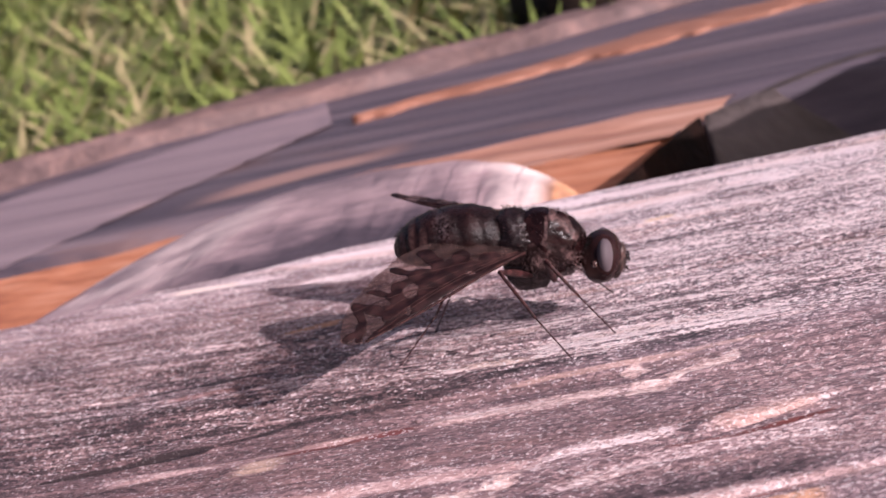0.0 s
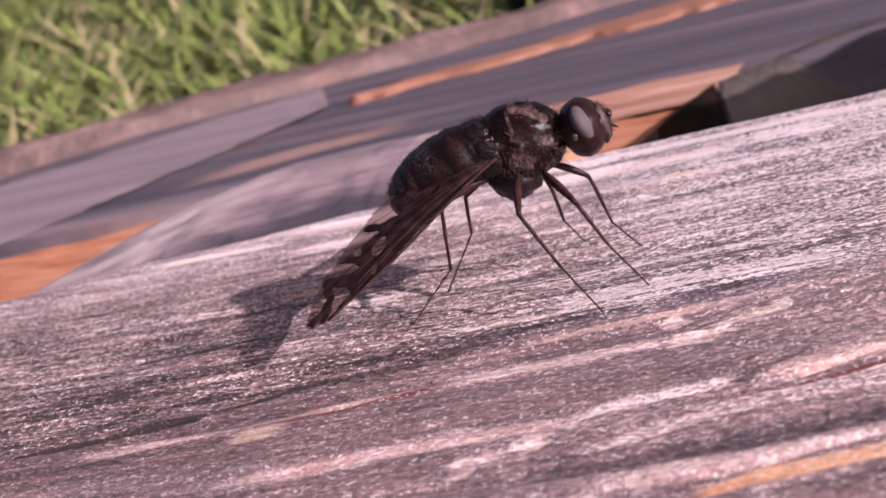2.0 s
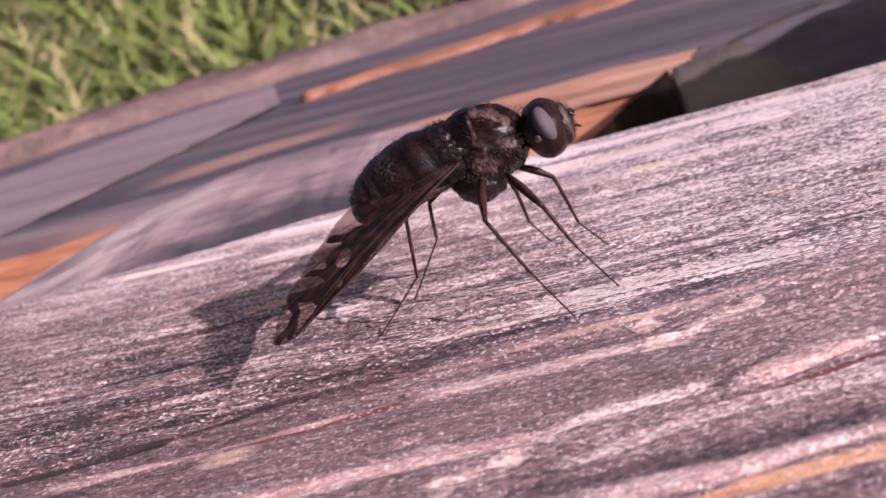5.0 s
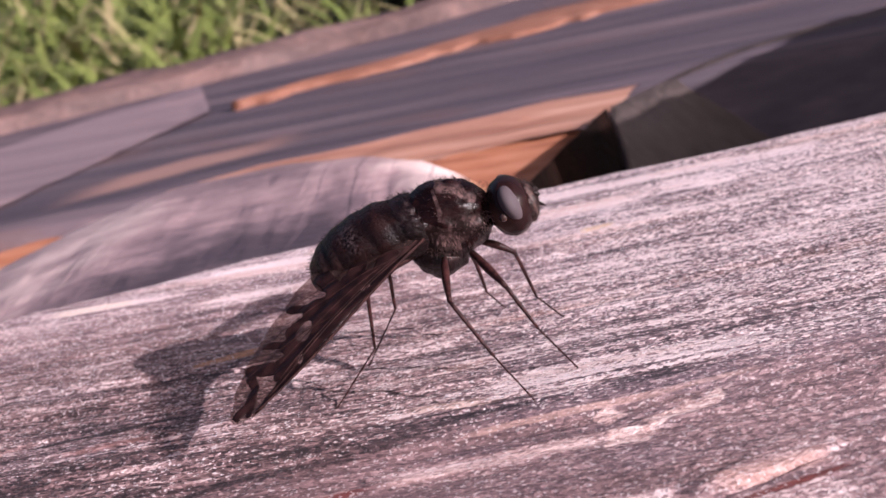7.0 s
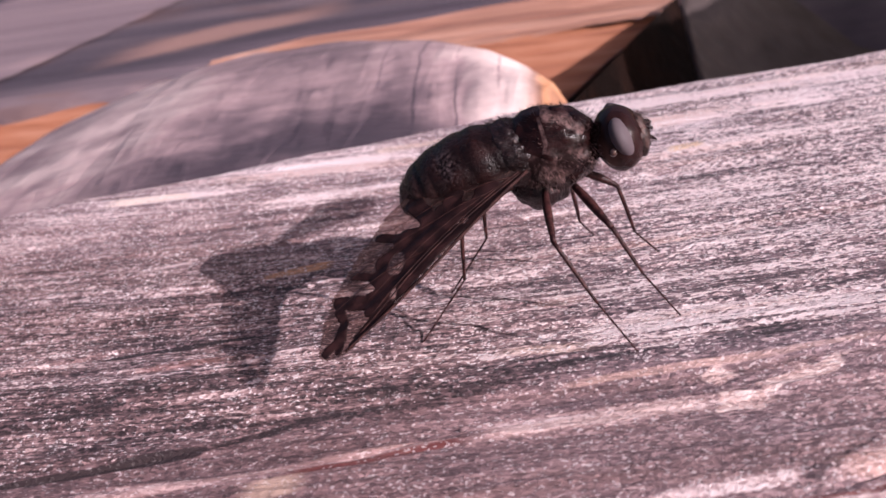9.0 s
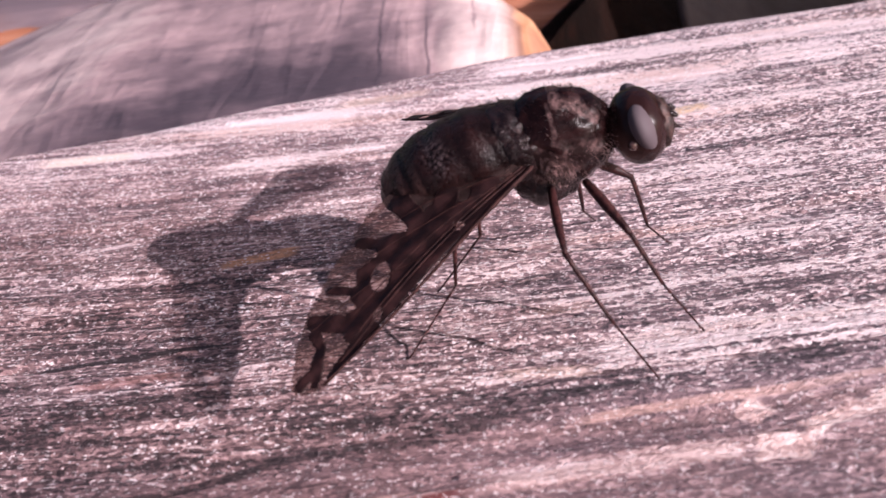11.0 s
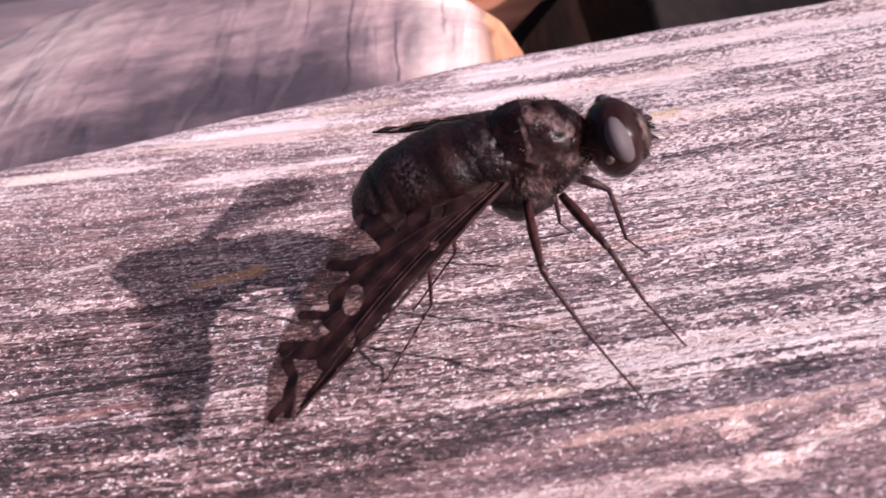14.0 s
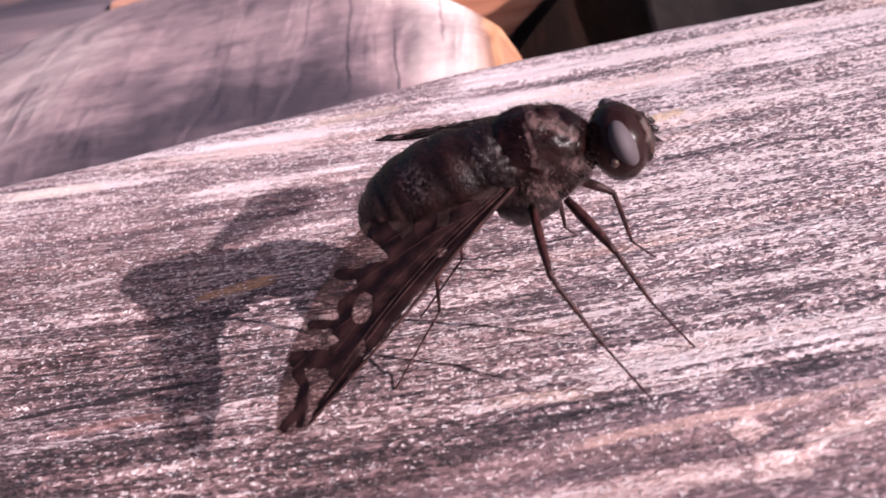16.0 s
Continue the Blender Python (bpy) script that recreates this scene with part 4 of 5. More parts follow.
# ---- the fly ----
MID = 5.3                                    # the body's middle line
HUB = Vector((0.0, MID, 10.6))               # middle of the thorax when it stands tall
ROOT = Vector((0.0, MID, 0.0))

# seconds, shift along x, shift up, nose-down degrees: it rises on its legs
RISE = ((0.0, 3.0, -4.3, 24.0), (0.3, 2.9, -4.0, 24.5), (0.4, 2.6, -3.4, 21.5), (0.5, 1.5, -1.7, 14.0), (0.6, 1.2, -0.8, 11.0),
        (0.7, 0.8, -0.3, 8.0), (0.8, 0.35, 0.0, 5.0), (1.0, 0.1, 0.0, 1.0), (1.3, 0.0, 0.0, 0.0), (16.0, 0.0, 0.0, 0.0))


SIZE = 1.04
LEAN = Matrix.Translation((-0.42, -0.15, 0.48)) @ Matrix.Rotation(radians(7.28), 4, Vector((6.72, 0.06, 2.8))) @ Matrix.Scale(SIZE, 4)


def stance(dx, dz, nose):
    """Where the standing-tall body goes, millimetres: leaned and scaled to fit the camera's view."""
    return LEAN @ Matrix.Translation(HUB + Vector((dx, 0, dz))) @ Matrix.Rotation(radians(nose), 4, "Y") @ Matrix.Translation(-HUB)


def metres(m):
    out = m.copy()
    out.translation = m.translation * MM
    return out


def fly_part(name, shape, material, parent, label="", pivot=None):
    """A piece of the fly, given where it sits when the fly stands tall."""
    v, f = shape
    base = pivot if pivot is not None else ROOT
    ob = part(name, [tuple(Vector(p) - base) for p in v], f, material, parent, label)
    return ob


def hairs(places, length, thick, rng, bend=0.3):
    """Fine tapering hairs: places are (point, way)."""
    verts, faces = [], []
    for p, d in places:
        p, d = Vector(p), Vector(d).normalized()
        side = d.orthogonal().normalized()
        side = Matrix.Rotation(rng.random() * 6.28, 3, d) @ side
        other = d.cross(side)
        long = length * (0.6 + 0.8 * rng.random())
        mid = p + d * long * 0.55
        tip = p + d * long + side * bend * long * (rng.random() - 0.5) * 2
        n = len(verts)
        for q, r in ((p, thick), (mid, thick * 0.75)):
            for k in range(3):
                w = 2.094 * k
                verts.append(tuple(q + side * (r * math.cos(w)) + other * (r * math.sin(w))))
        verts.append(tuple(tip))
        for k in range(3):
            m = (k + 1) % 3
            faces += [(n + k, n + m, n + 3 + m, n + 3 + k), (n + 3 + k, n + 3 + m, n + 6)]
    return verts, faces


def on_ball(centre, radii, rng, count, keep, lift=(0, 0, 0)):
    out = []
    while len(out) < count:
        d = Vector((rng.gauss(0, 1), rng.gauss(0, 1), rng.gauss(0, 1))).normalized()
        p = Vector((centre[0] + d.x * radii[0], centre[1] + d.y * radii[1], centre[2] + d.z * radii[2]))
        if keep(p):
            w = Vector((d.x / radii[0], d.y / radii[1], d.z / radii[2])).normalized()
            out.append((p, w + Vector(lift) + Vector((rng.gauss(0, 0.3), rng.gauss(0, 0.3), rng.gauss(0, 0.3)))))
    return out


# wing plan: u runs along the wing from its root, v towards the leading edge
WING_EDGE = ((0.0, 0.15), (1.5, 0.45), (3.5, 0.55), (7.7, 0.5), (12.2, 0.75), (16.0, 1.25), (16.9, 1.25), (17.7, 0.8), (18.0, 0.1), (17.4, -0.65), (16.2, -1.9),
             (14.7, -3.0), (13.0, -3.9), (11.0, -4.7), (9.2, -5.3), (7.6, -5.7), (6.0, -5.8), (4.2, -5.2), (2.5, -3.9), (1.0, -1.9))
WING_DARK = ((0.3, 0.1, 7.5, 0.05, 0.42), (2.6, -0.7, 7.5, -0.5, 0.85), (7.5, -0.2, 13.4, 0.1, 0.68), (5.6, -1.5, 8.9, -1.3, 1.15), (9.5, -4.4, 8.4, -2.6, 0.34), (8.6, -2.6, 7.1, -1.2, 0.8),
             (6.2, -4.6, 6.6, -1.6, 0.62), (9.0, -2.3, 10.7, -2.5, 0.42), (10.7, -2.5, 11.6, -1.5, 0.46), (9.1, -0.9, 10.6, -0.3, 0.6), (12.6, -3.3, 11.6, -1.8, 0.28), (4.2, -2.4, 5.6, -1.4, 0.7))
WING_DARK_TIP = ((11.6, -1.6, 11.4, -0.4, 0.75), (14.5, -2.35, 13.1, -0.3, 0.55), (14.9, -1.9, 15.3, -0.8, 0.32), (15.3, -0.8, 16.2, 0.1, 0.32), (16.2, 0.1, 17.6, 0.2, 0.26),
                 (16.2, 0.1, 16.9, 0.75, 0.25), (13.6, 0.45, 15.4, 0.75, 0.2), (13.8, 0.7, 16.0, 1.05, 0.25), (13.0, -0.6, 10.5, 0.2, 0.7))
WING_CLEAR = ((10.2, -1.55, 0.58, 0.95), (11.9, 0.25, 0.2, 0.45), (5.3, -0.25, 0.4, 0.35), (3.6, -1.6, 0.4, 0.6))
WING_VEINS = ((0.0, 0.3, 16.6, 1.2, 0.12), (0.3, 0.0, 15.2, 0.75, 0.06), (0.3, -0.25, 14.0, 0.3, 0.05), (0.6, -0.25, 13.2, -0.9, 0.035), (1.0, -0.4, 9.2, -4.3, 0.03), (3.0, -0.7, 13.0, -3.3, 0.03), (8.0, -0.5, 15.6, -2.0, 0.03))


def inside_edge(u, v):
    inner = np.zeros(u.shape, bool)
    pts = WING_EDGE
    for (a, b), (c, d) in zip(pts, pts[1:] + pts[:1]):
        cross = (b > v) != (d > v)
        inner ^= cross & (u < (c - a) * (v - b) / (d - b + 1e-9) + a)
    return inner


def strokes(u, v, lines, grow=0.0):
    out = np.full(u.shape, 9.0)
    for a, b, c, d, r in lines:
        dx, dy = c - a, d - b
        k = np.clip(((u - a) * dx + (v - b) * dy) / (dx * dx + dy * dy), 0, 1)
        out = np.minimum(out, np.hypot(u - a - k * dx, v - b - k * dy) - r - grow)
    return out


def wing_sheet(cell, want, lift, thick, side):
    """A thin sheet over the wing plan where want() holds."""
    us, vs = np.arange(-0.2, 18.4, cell), np.arange(-5.6, 1.6, cell)
    u, v = np.meshgrid(us, vs)
    keep = want((u[:-1, :-1] + u[1:, 1:]) / 2, (v[:-1, :-1] + v[1:, 1:]) / 2)
    corrugate = 0.07 * np.sin(v * 4.2 + u * 0.15) + 0.12 * np.sin(u * 0.35) - 0.012 * (v + 1) ** 2
    points = {}
    verts, faces = [], []

    def at(r, c, up):
        key = (r, c, up)
        if key not in points:
            points[key] = len(verts)
            verts.append((float(u[r, c]), side * float(v[r, c]), side * float(corrugate[r, c] + lift + (thick / 2 if up else -thick / 2))))
        return points[key]

    rows, cols = keep.shape
    for r in range(rows):
        for c in range(cols):
            if not keep[r, c]:
                continue
            q = [(r, c), (r, c + 1), (r + 1, c + 1), (r + 1, c)]
            faces.append(tuple(at(a, b, True) for a, b in q))
            if thick > 0:
                faces.append(tuple(at(a, b, False) for a, b in reversed(q)))
                for (a, b), (nr, nc) in (((0, 1), (r - 1, c)), ((1, 2), (r, c + 1)), ((2, 3), (r + 1, c)), ((3, 0), (r, c - 1))):
                    if not (0 <= nr < rows and 0 <= nc < cols and keep[nr, nc]):
                        faces.append((at(*q[b], True), at(*q[a], True), at(*q[a], False), at(*q[b], False)))
    return verts, faces


def wing_frame(base, tip, normal):
    """The wing's pose: x to the tip, z along the normal."""
    base, x = Vector(base), (Vector(tip) - Vector(base)).normalized()
    n = Vector(normal)
    z = (n - x * n.dot(x)).normalized()
    y = z.cross(x)
    return Matrix(((x.x, y.x, z.x, base.x), (x.y, y.y, z.y, base.y), (x.z, y.z, z.z, base.z), (0, 0, 0, 1)))


# root, tip and normal of each wing: standing tall, then crouched
NEAR_WING = (wing_frame((-1.46, 2.5, 9.89), (-15.0, -6.9, 3.75), (-0.183, -0.315, 0.931)), wing_frame((-1.46, 2.5, 9.89), (-13.5, -11.3, 5.2), (-0.183, -0.315, 0.931)))
FAR_WING = (wing_frame((-1.5, 8.1, 10.6), (-9.2, 22.4, 3.6), (0.05, -0.32, -0.94)), wing_frame((-1.5, 8.1, 10.1), (-14.1, 20.4, 6.2), (0.30, -0.35, -0.88)))


def wing(fly, poses, side):
    def dark(u, v):
        d = np.minimum(strokes(u, v, WING_DARK), strokes(u, v, WING_DARK_TIP)) + 0.05 * lattice(u * 2.2, v * 2.2, 31)
        ok = (d < 0) & inside_edge(u, v)
        for a, b, r, s in WING_CLEAR:
            ok &= ((u - a) * 0.8 + (v - b) * 0.6) ** 2 / s ** 2 + ((u - a) * -0.6 + (v - b) * 0.8) ** 2 / r ** 2 > 1
        return ok

    ob = part("wing", *wing_sheet(0.15, inside_edge, 0.0, 0.0, side), CLEAR, fly, "clear wing with a dark brown branching pattern")
    part("wing_pattern", *wing_sheet(0.075, dark, 0.0, 0.07, side), DARKWING, ob, "dark brown branching blotches")
    for a, b, c, d, r in WING_VEINS:
        line = []
        for k in range(25):
            f = k / 24
            u, v = a + (c - a) * f, b + (d - b) * f - 0.5 * math.sin(math.pi * f) * (1 if r < 0.1 else 0)
            z = 0.07 * math.sin(v * 4.2 + u * 0.15) + 0.12 * math.sin(u * 0.35) - 0.012 * (v + 1) ** 2
            line.append((u, side * v, side * (z + 0.05)))
        part("wing_vein", *tube(line, [r * (1.1 - 0.5 * k / 24) for k in range(25)], 7), VEIN, ob, "brown ridged vein")
    return ob, poses


# each leg when the fly stands tall: its hip on the body, its knee, ankle and foot over the wood
LEGS = (
    ("near_fore", (1.7, 3.9, 7.6), (3.40, -0.54, 6.86), (5.16, -0.81, 3.44), (7.40, -0.90, 0.10)),
    ("near_mid", (-0.3, 3.4, 7.7), (-0.49, -3.24, 7.26), (1.97, -4.49, 3.28), (4.20, -5.40, 0.03)),
    ("near_hind", (-2.3, 3.9, 8.2), (-6.76, 1.08, 8.45), (-7.31, 1.79, 3.07), (-10.40, -1.50, 0.10)),
    ("far_fore", (2.3, 6.0, 7.6), (4.14, 5.45, 7.51), (5.13, 6.99, 3.33), (6.85, 9.80, 0.35)),
    ("far_mid", (0.8, 6.8, 8.2), (0.66, 7.56, 6.68), (1.12, 9.57, 3.60), (2.00, 14.00, 0.55)),
    ("far_hind", (-2.3, 6.4, 8.0), (-5.40, 4.22, 7.95), (-5.61, 4.41, 5.03), (-9.00, 6.40, 0.15)),
)


def aim(a, b, pole):
    """A frame at a whose x runs to b."""
    x = (b - a).normalized()
    y = (pole - x * pole.dot(x)).normalized()
    z = x.cross(y)
    return Matrix(((x.x, y.x, z.x, a.x), (x.y, y.y, z.y, a.y), (x.z, y.z, z.z, a.z), (0, 0, 0, 1)))


def bent(hip, foot, upper, lower, pole):
    """The knee between a hip and a foot."""
    d = foot - hip
    far = min(max(d.length, abs(upper - lower) + 0.05), upper + lower - 0.02)
    x = d.normalized()
    along = (upper ** 2 - lower ** 2 + far ** 2) / (2 * far)
    off = math.sqrt(max(upper ** 2 - along ** 2, 0.0))
    y = (pole - x * pole.dot(x)).normalized()
    return hip + x * along + y * off


def segment(long, r0, r1, swell, rng, spines):
    n = 9
    pts = [(long * i / n, 0.10 * math.sin(math.pi * i / n) * swell, 0) for i in range(n + 1)]
    rad = [r0 + (r1 - r0) * i / n + swell * 0.10 * math.sin(math.pi * min(1, i / n * 1.1)) for i in range(n + 1)]
    shape = tube(pts, rad, 8)
    places = []
    for _ in range(spines):
        k = rng.random() * long
        w = rng.random() * 6.28
        places.append(((k, 0.7 * r0 * math.cos(w), 0.7 * r0 * math.sin(w)), (0.9, math.cos(w), math.sin(w))))
    return joined(shape, hairs(places, 0.32, 0.012, rng, 0.1))


def build_fly():
    rng = random.Random(7)
    fly = new("fly")
    tagged(fly, "dark hairy bee fly with brown-patterned wings standing on weathered wood", "fly")
    fly.scale = (SIZE, SIZE, SIZE)
    Y, X, Z = Vector((0, 1, 0)), Vector((1, 0, 0)), Vector((0, 0, 1))

    # thorax
    tc, tr = (0.3, MID, 10.0), (3.5, 2.6, 2.9)
    thorax = fly_part("thorax", ball(tc, tr, rows=50, cols=70, bump=0.06, seed=3), THORAX, fly, "black hairy thorax with pale stripes")
    fly_part("scutellum", ball((-2.5, MID, 10.95), (1.7, 2.1, 1.35), rows=24, cols=34, bump=0.14, seed=5), CHITIN, thorax, "shiny black scutellum")
    for side in (-1, 1):
        fly_part("wing_base", ball((-1.9, MID + side * 1.7, 9.9), (1.7, 0.85, 1.6), (0, -20, 0), rows=24, cols=30, bump=0.14, seed=9), CHITIN, thorax, "black knobbly wing root")
    fly_part("sternum", ball((-0.5, MID - 0.1, 7.75), (2.1, 1.8, 1.95), rows=30, cols=40, bump=0.12, seed=12), CHITIN, thorax, "shiny black underside of the thorax")
    shag = hairs(on_ball(tc, tr, rng, 800, lambda p: p.z > 8.6, (-0.5, 0, 0.1)), 0.34, 0.014, rng)
    rump = hairs(on_ball((-2.5, MID, 10.95), (1.7, 2.1, 1.35), rng, 420, lambda p: p.z > 10.4, (-1.2, 0, 0.1)), 0.45, 0.014, rng)
    root = hairs(on_ball((-1.9, 3.6, 9.9), (1.6, 0.8, 1.5), rng, 420, lambda p: p.y < 3.5, (-0.9, 0, -0.3)), 0.45, 0.015, rng)
    collar = hairs(on_ball((3.0, MID, 10.4), (0.9, 2.0, 2.1), rng, 300, lambda p: p.x > 2.8 and 10.4 < p.z < 11.9, (0.6, 0, 0.0)), 0.2, 0.012, rng)
    fly_part("dark_hairs", joined(shag, rump, root, collar), DARKHAIR, thorax)
    pale = on_ball(tc, tr, rng, 520, lambda p: 7.4 < p.z < 10.2 + 0.12 * p.x and abs(p.y - MID) > 1.2 and p.x > -1.6 and noise.noise(p * 1.5) > -0.22 + 0.12 * abs(p.z - 9.6), (0.3, 0, -0.6))
    ruff = on_ball((3.1, MID, 10.2), (0.9, 2.1, 2.1), rng, 260, lambda p: p.x > 2.8 and 8.8 < p.z < 10.6, (0.1, 0, 0.0))

    tuft = on_ball(tc, tr, rng, 160, lambda p: (p - Vector((0.2, p.y, 9.0))).length < 0.9 and abs(p.y - MID) > 1.5, (0.3, 0, -0.5))

    def near_line(p, pts, w):
        q = Vector((p.x, p.z))
        for (a, b), (c, d) in zip(pts, pts[1:]):
            s, e = Vector((a, b)), Vector((c, d))
            k = max(0, min(1, (q - s).dot(e - s) / (e - s).length_squared))
            if (q - s - (e - s) * k).length < w:
                return True
        return False

    hook = ((3.0, 11.5), (1.8, 12.2), (0.5, 12.45), (-0.3, 12.15), (-0.2, 11.4), (0.2, 10.9))
    stripe = on_ball(tc, tr, rng, 110, lambda p: p.z > 10.6 and abs(p.y - MID) > 0.5 and near_line(p, hook, 0.11), (-0.5, 0, 0))
    band = on_ball(tc, tr, rng, 260, lambda p: p.z > 11.4 and abs(p.y - MID) > 0.5 and near_line(p, hook[:3], 0.3), (-0.8, 0, 0))
    fly_part("pale_hairs", joined(hairs(pale, 0.36, 0.011, rng), hairs(ruff, 0.42, 0.009, rng), hairs(stripe, 0.2, 0.014, rng), hairs(band, 0.22, 0.011, rng), hairs(tuft, 0.5, 0.015, rng)), PALEHAIR, thorax, "dusty pale hair on the flanks and stripes")

    # abdomen, in bands
    joint = Vector((-2.2, MID, 10.2))
    rings, line = [], ((-0.8, 10.0, 1.6, 1.6), (-2.2, 10.0, 2.4, 2.3), (-3.8, 9.8, 2.8, 2.5), (-5.5, 9.25, 2.9, 2.5), (-7.2, 8.6, 2.8, 2.3), (-8.6, 7.9, 2.3, 1.95), (-9.6, 7.3, 1.5, 1.35), (-10.1, 6.9, 0.6, 0.6))
    n = 56
    for i in range(n + 1):
        k = i / n * (len(line) - 1)
        a = min(int(k), len(line) - 2)
        f = k - a
        x, z, w, h = [line[a][q] * (1 - f) + line[a + 1][q] * f for q in range(4)]
        groove = 1 - 0.03 * math.exp(-((k * 1.0 % 1.0 - 0.5) / 0.09) ** 2)
        t = Vector((-1, 0, -0.45)).normalized()
        rings.append((Vector((x, MID, z)), w * groove, h * groove, Y, Y.cross(t).normalized()))
    v, f = loft(rings, 44)
    abdomen = fly_part("abdomen", (v, f), BELLY, fly, "brown-black banded abdomen", pivot=joint)
    abdomen.location = (joint - ROOT) * MM
    spots = []
    for _ in range(750):
        i = rng.randrange(6, n - 3)
        w = rng.random() * 6.28
        c, ra, rb, a, b = rings[i]
        out = a * math.cos(w) + b * math.sin(w)
        spots.append((c + a * (ra * math.cos(w)) + b * (rb * math.sin(w)), out + Vector((-0.9, 0, -0.3))))
    fly_part("dark_hairs", hairs(spots, 0.30, 0.013, rng), DARKHAIR, abdomen, pivot=joint)
    frost = []
    for _ in range(2200):
        i = rng.randrange(10, n - 4)
        w = rng.random() * 6.28
        c, ra, rb, a, b = rings[i]
        p = c + a * (ra * math.cos(w)) + b * (rb * math.sin(w))
        if (p - Vector((-6.5, 3.6, 10.6))).length < 0.3 + 0.7 * rng.random():
            frost.append((p, a * math.cos(w) + b * math.sin(w) + Vector((-2.5, 0, -1.0))))
    fly_part("pale_scales", hairs(frost, 0.12, 0.012, rng), PALEHAIR, abdomen, "pale frosted scales", pivot=joint)

    # head
    neck = Vector((3.2, MID, 10.4))
    hc = (5.0, MID - 0.15, 10.15)
    head = fly_part("head", ball(hc, (1.72, 2.5, 2.16), (0, -8, 0), rows=32, cols=44, bump=0.03, seed=4), HEAD, fly, "glossy dark brown rounded head", pivot=neck)
    head.location = (neck - ROOT) * MM
    for side in (-1, 1):
        e = ball((5.15, MID - 0.15 + side * 1.35, 10.68), (0.76, 1.36, 1.48), (side * -4, -24, side * 10), rows=28, cols=40)
        fly_part("eye", e, EYE, head, "large smooth eye with the sky's reflection painted grey", pivot=neck)
        pts = [(6.3, MID - 0.15 + side * 0.3, 10.9), (6.95, MID - 0.15 + side * 0.45, 10.85), (7.2, MID - 0.15 + side * 0.5, 10.7)]
        fly_part("antenna", tube(pts, [0.16, 0.2, 0.1], 8), CHITIN, head, "short black antenna", pivot=neck)
        # glossy bulge added behind the eye only to catch the sun's highlight
        fly_part("glint_bulge", ball((4.4, MID - 0.15 + side * 2.26, 10.15), (0.3, 0.3, 0.32), rows=12, cols=16), GLINT_BULGE, head, "small glossy brown bulge added to catch a highlight", pivot=neck)
    face = ball((6.2, MID - 0.15, 10.2), (0.85, 1.4, 1.5), (0, -8, 0), rows=26, cols=34, bump=0.16, seed=8)
    fly_part("face", face, FACE, head, "dusty brown bristly face", pivot=neck)
    mouth = tube([(6.4, MID - 0.15, 10.0), (6.95, MID - 0.15, 9.95), (7.5, MID - 0.15, 9.65)], [0.28, 0.2, 0.04], 8)
    fly_part("proboscis", mouth, CHITIN, head, "short pointed black proboscis", pivot=neck)
    tuft = on_ball((6.2, MID - 0.15, 10.2), (0.85, 1.4, 1.5), rng, 300, lambda p: p.x > 6.1, (0.4, 0, 0.1))
    fly_part("face_hairs", hairs(tuft, 0.3, 0.011, rng), FACE, head, pivot=neck)

    wings = [wing(fly, NEAR_WING, 1), wing(fly, FAR_WING, -1)]

    legs = []
    for name, hip, knee, ankle, foot in LEGS:
        hip, knee, ankle, foot = Vector(hip), Vector(knee), Vector(ankle), Vector(foot)
        root = stance(0, 0, 0) @ hip
        upper, shin = (knee - root).length, (ankle - knee).length
        thick = 1.0 if name != "near_fore" else 1.1
        femur = part("femur", *segment(upper / SIZE, 0.22 * thick, 0.175 * thick, 1.0, rng, 26), LEG, fly, "dark red-brown upper leg")
        tibia = part("tibia", *segment(shin / SIZE, 0.145, 0.105, 0.2, rng, 30), LEG, fly, "thin bristly lower leg")
        toe, sole = [], (foot - ankle).length / SIZE
        for k in range(5):
            a, b = sole * k / 5, sole * (k + 1) / 5
            toe.append(tube([(a, 0, 0), (b * 0.97 + a * 0.03, 0, 0)], [0.06, 0.085 - 0.006 * k], 7))
        toe.append(tube([(sole - 0.1, 0, 0), (sole + 0.1, 0.1, 0.06)], [0.05, 0.02], 6))
        toe.append(tube([(sole - 0.1, 0, 0), (sole + 0.1, 0.1, -0.06)], [0.05, 0.02], 6))
        tarsus = part("tarsus", *joined(*toe), LEG, fly, "thin jointed foot")
        legs.append((hip, knee, ankle, foot, upper, shin, femur, tibia, tarsus))
    return fly, abdomen, head, joint, neck, legs, wings


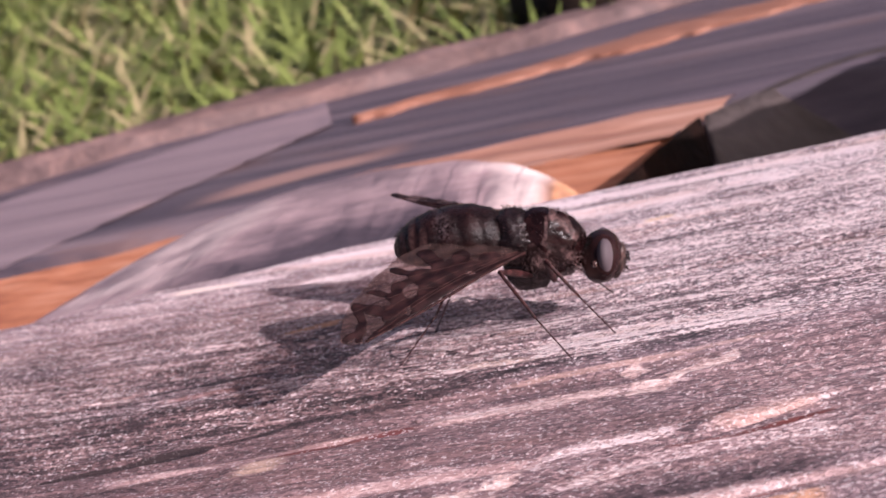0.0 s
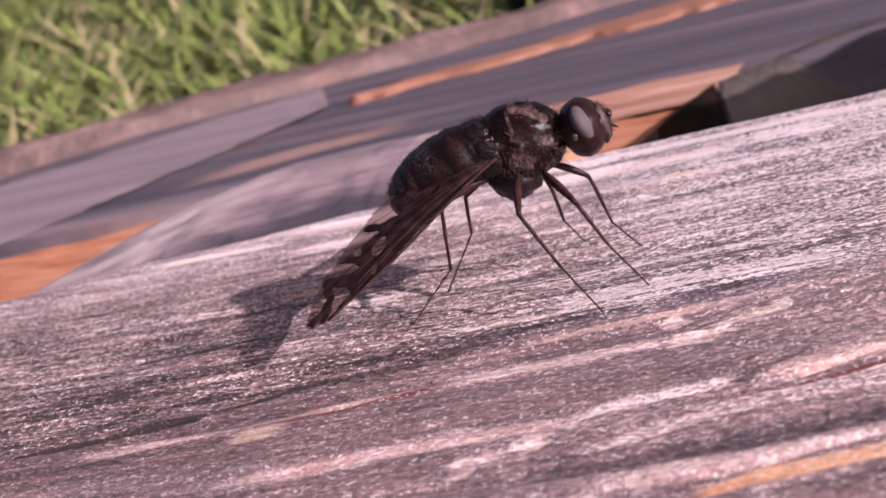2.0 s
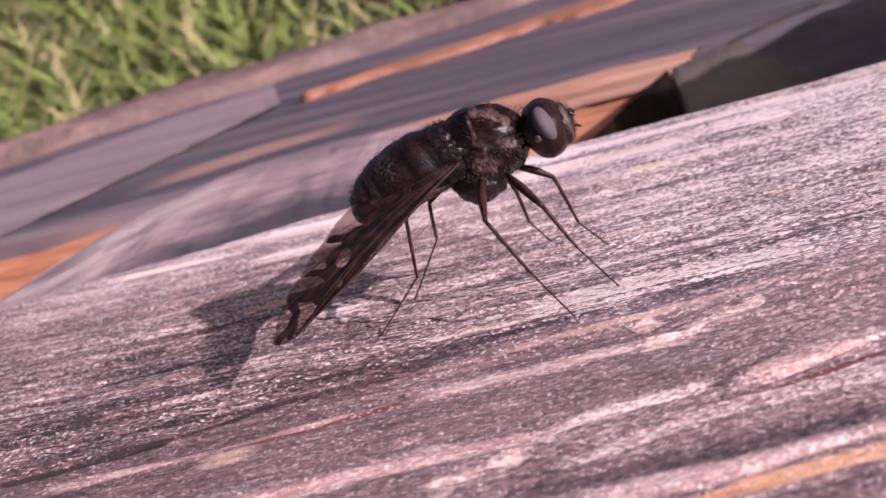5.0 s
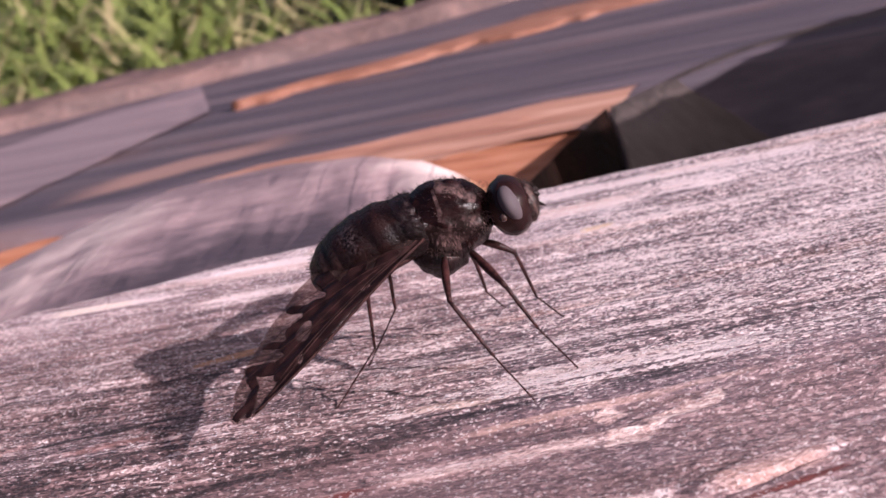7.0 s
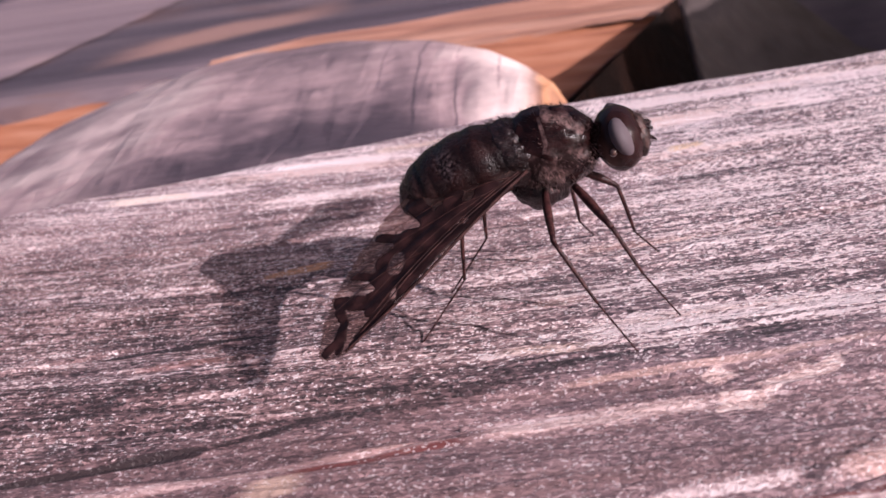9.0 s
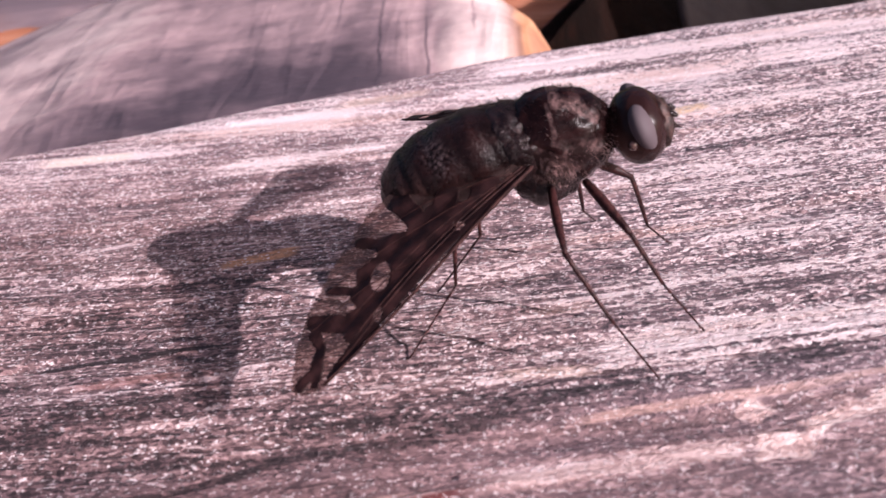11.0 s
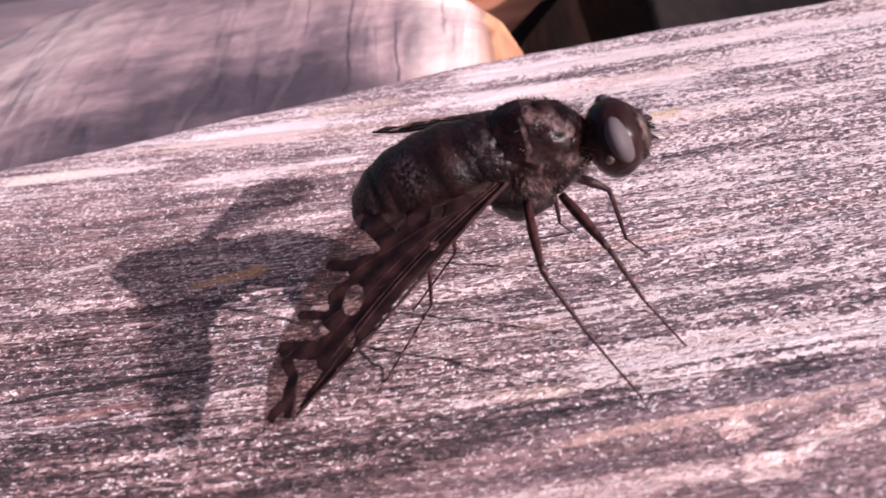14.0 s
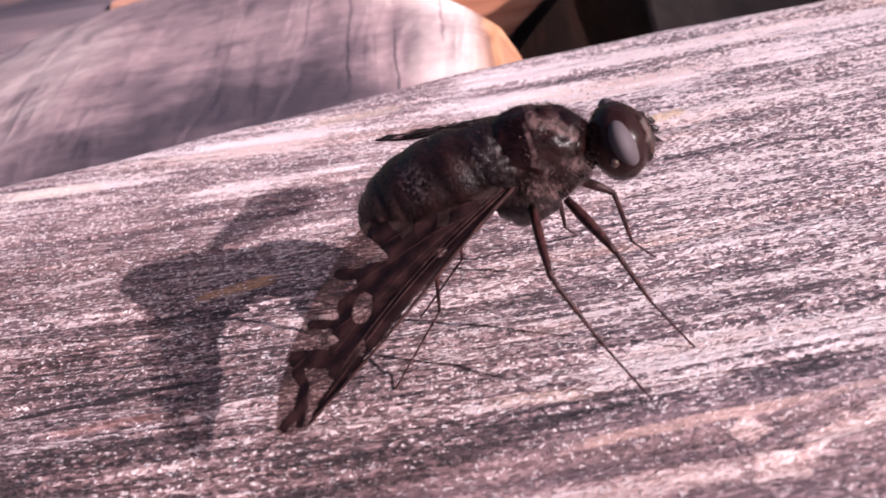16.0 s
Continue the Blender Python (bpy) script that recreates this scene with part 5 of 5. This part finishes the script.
def motions():
    rows, bend_rows, nod_rows = [], [], []
    for t, dx, dz, nose in RISE:
        rows.append((t, TILT @ metres(stance(dx, dz, nose) @ Matrix.Translation(ROOT))))
        k = nose / 24.0
        bend_rows.append((t, metres(Matrix.Translation(joint - ROOT + Vector((-1.5 * k, 0, -0.2 * k))) @ Matrix.Rotation(radians(-1.0 * k), 4, "Y"))))
        nod_rows.append((t, metres(Matrix.Translation(neck - ROOT) @ Matrix.Rotation(radians(4.0 * k), 4, "Y"))))
    walk(fly, rows)
    walk(abdomen, bend_rows)
    walk(head, nod_rows)
    for ob, (tall, low) in wings:
        turns = []
        for t, dx, dz, nose in RISE:
            k = min(nose / 24.0, 1.0)
            place = tall.translation.lerp(low.translation, k) - ROOT
            turn = tall.to_quaternion().slerp(low.to_quaternion(), k)
            turns.append((t, Matrix.LocRotScale(place * MM, turn, None)))
        walk(ob, turns)
    for hip, knee, ankle, foot, upper, shin, femur, tibia, tarsus in legs:
        upper_rows, shin_rows, toe_rows = [], [], []
        pole = knee - (stance(0, 0, 0) @ hip).lerp(ankle, upper / (upper + shin)) + Vector((0, 0.12 if hip.y > MID else -0.12, 0.15))
        for t, dx, dz, nose in RISE:
            body = stance(dx, dz, nose) @ Matrix.Translation(ROOT)
            back = body.inverted()
            h = stance(dx, dz, nose) @ hip
            kn = bent(h, ankle, upper, shin, pole)
            upper_rows.append((t, metres(back @ aim(h, kn, pole))))
            shin_rows.append((t, metres(back @ aim(kn, ankle, pole))))
            toe_rows.append((t, metres(back @ aim(ankle, foot, pole))))
        walk(femur, upper_rows)
        walk(tibia, shin_rows)
        walk(tarsus, toe_rows)


timber = weathered_timber()
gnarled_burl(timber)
far_timber()
pale_board()
shade_blocker()
dark_beam()
shade_log([(55, 398, 13), (58, 390, 14), (78, 325, 12), (98, 259, 9), (100, 254, 8)], [8, 13, 13, 11, 7])
shade_log([(-52, 560, 14), (53, 640, 17), (220, 760, 20)], [36, 46, 54])
lawn()
splinters(timber)
fly, abdomen, head, joint, neck, legs, wings = build_fly()
motions()
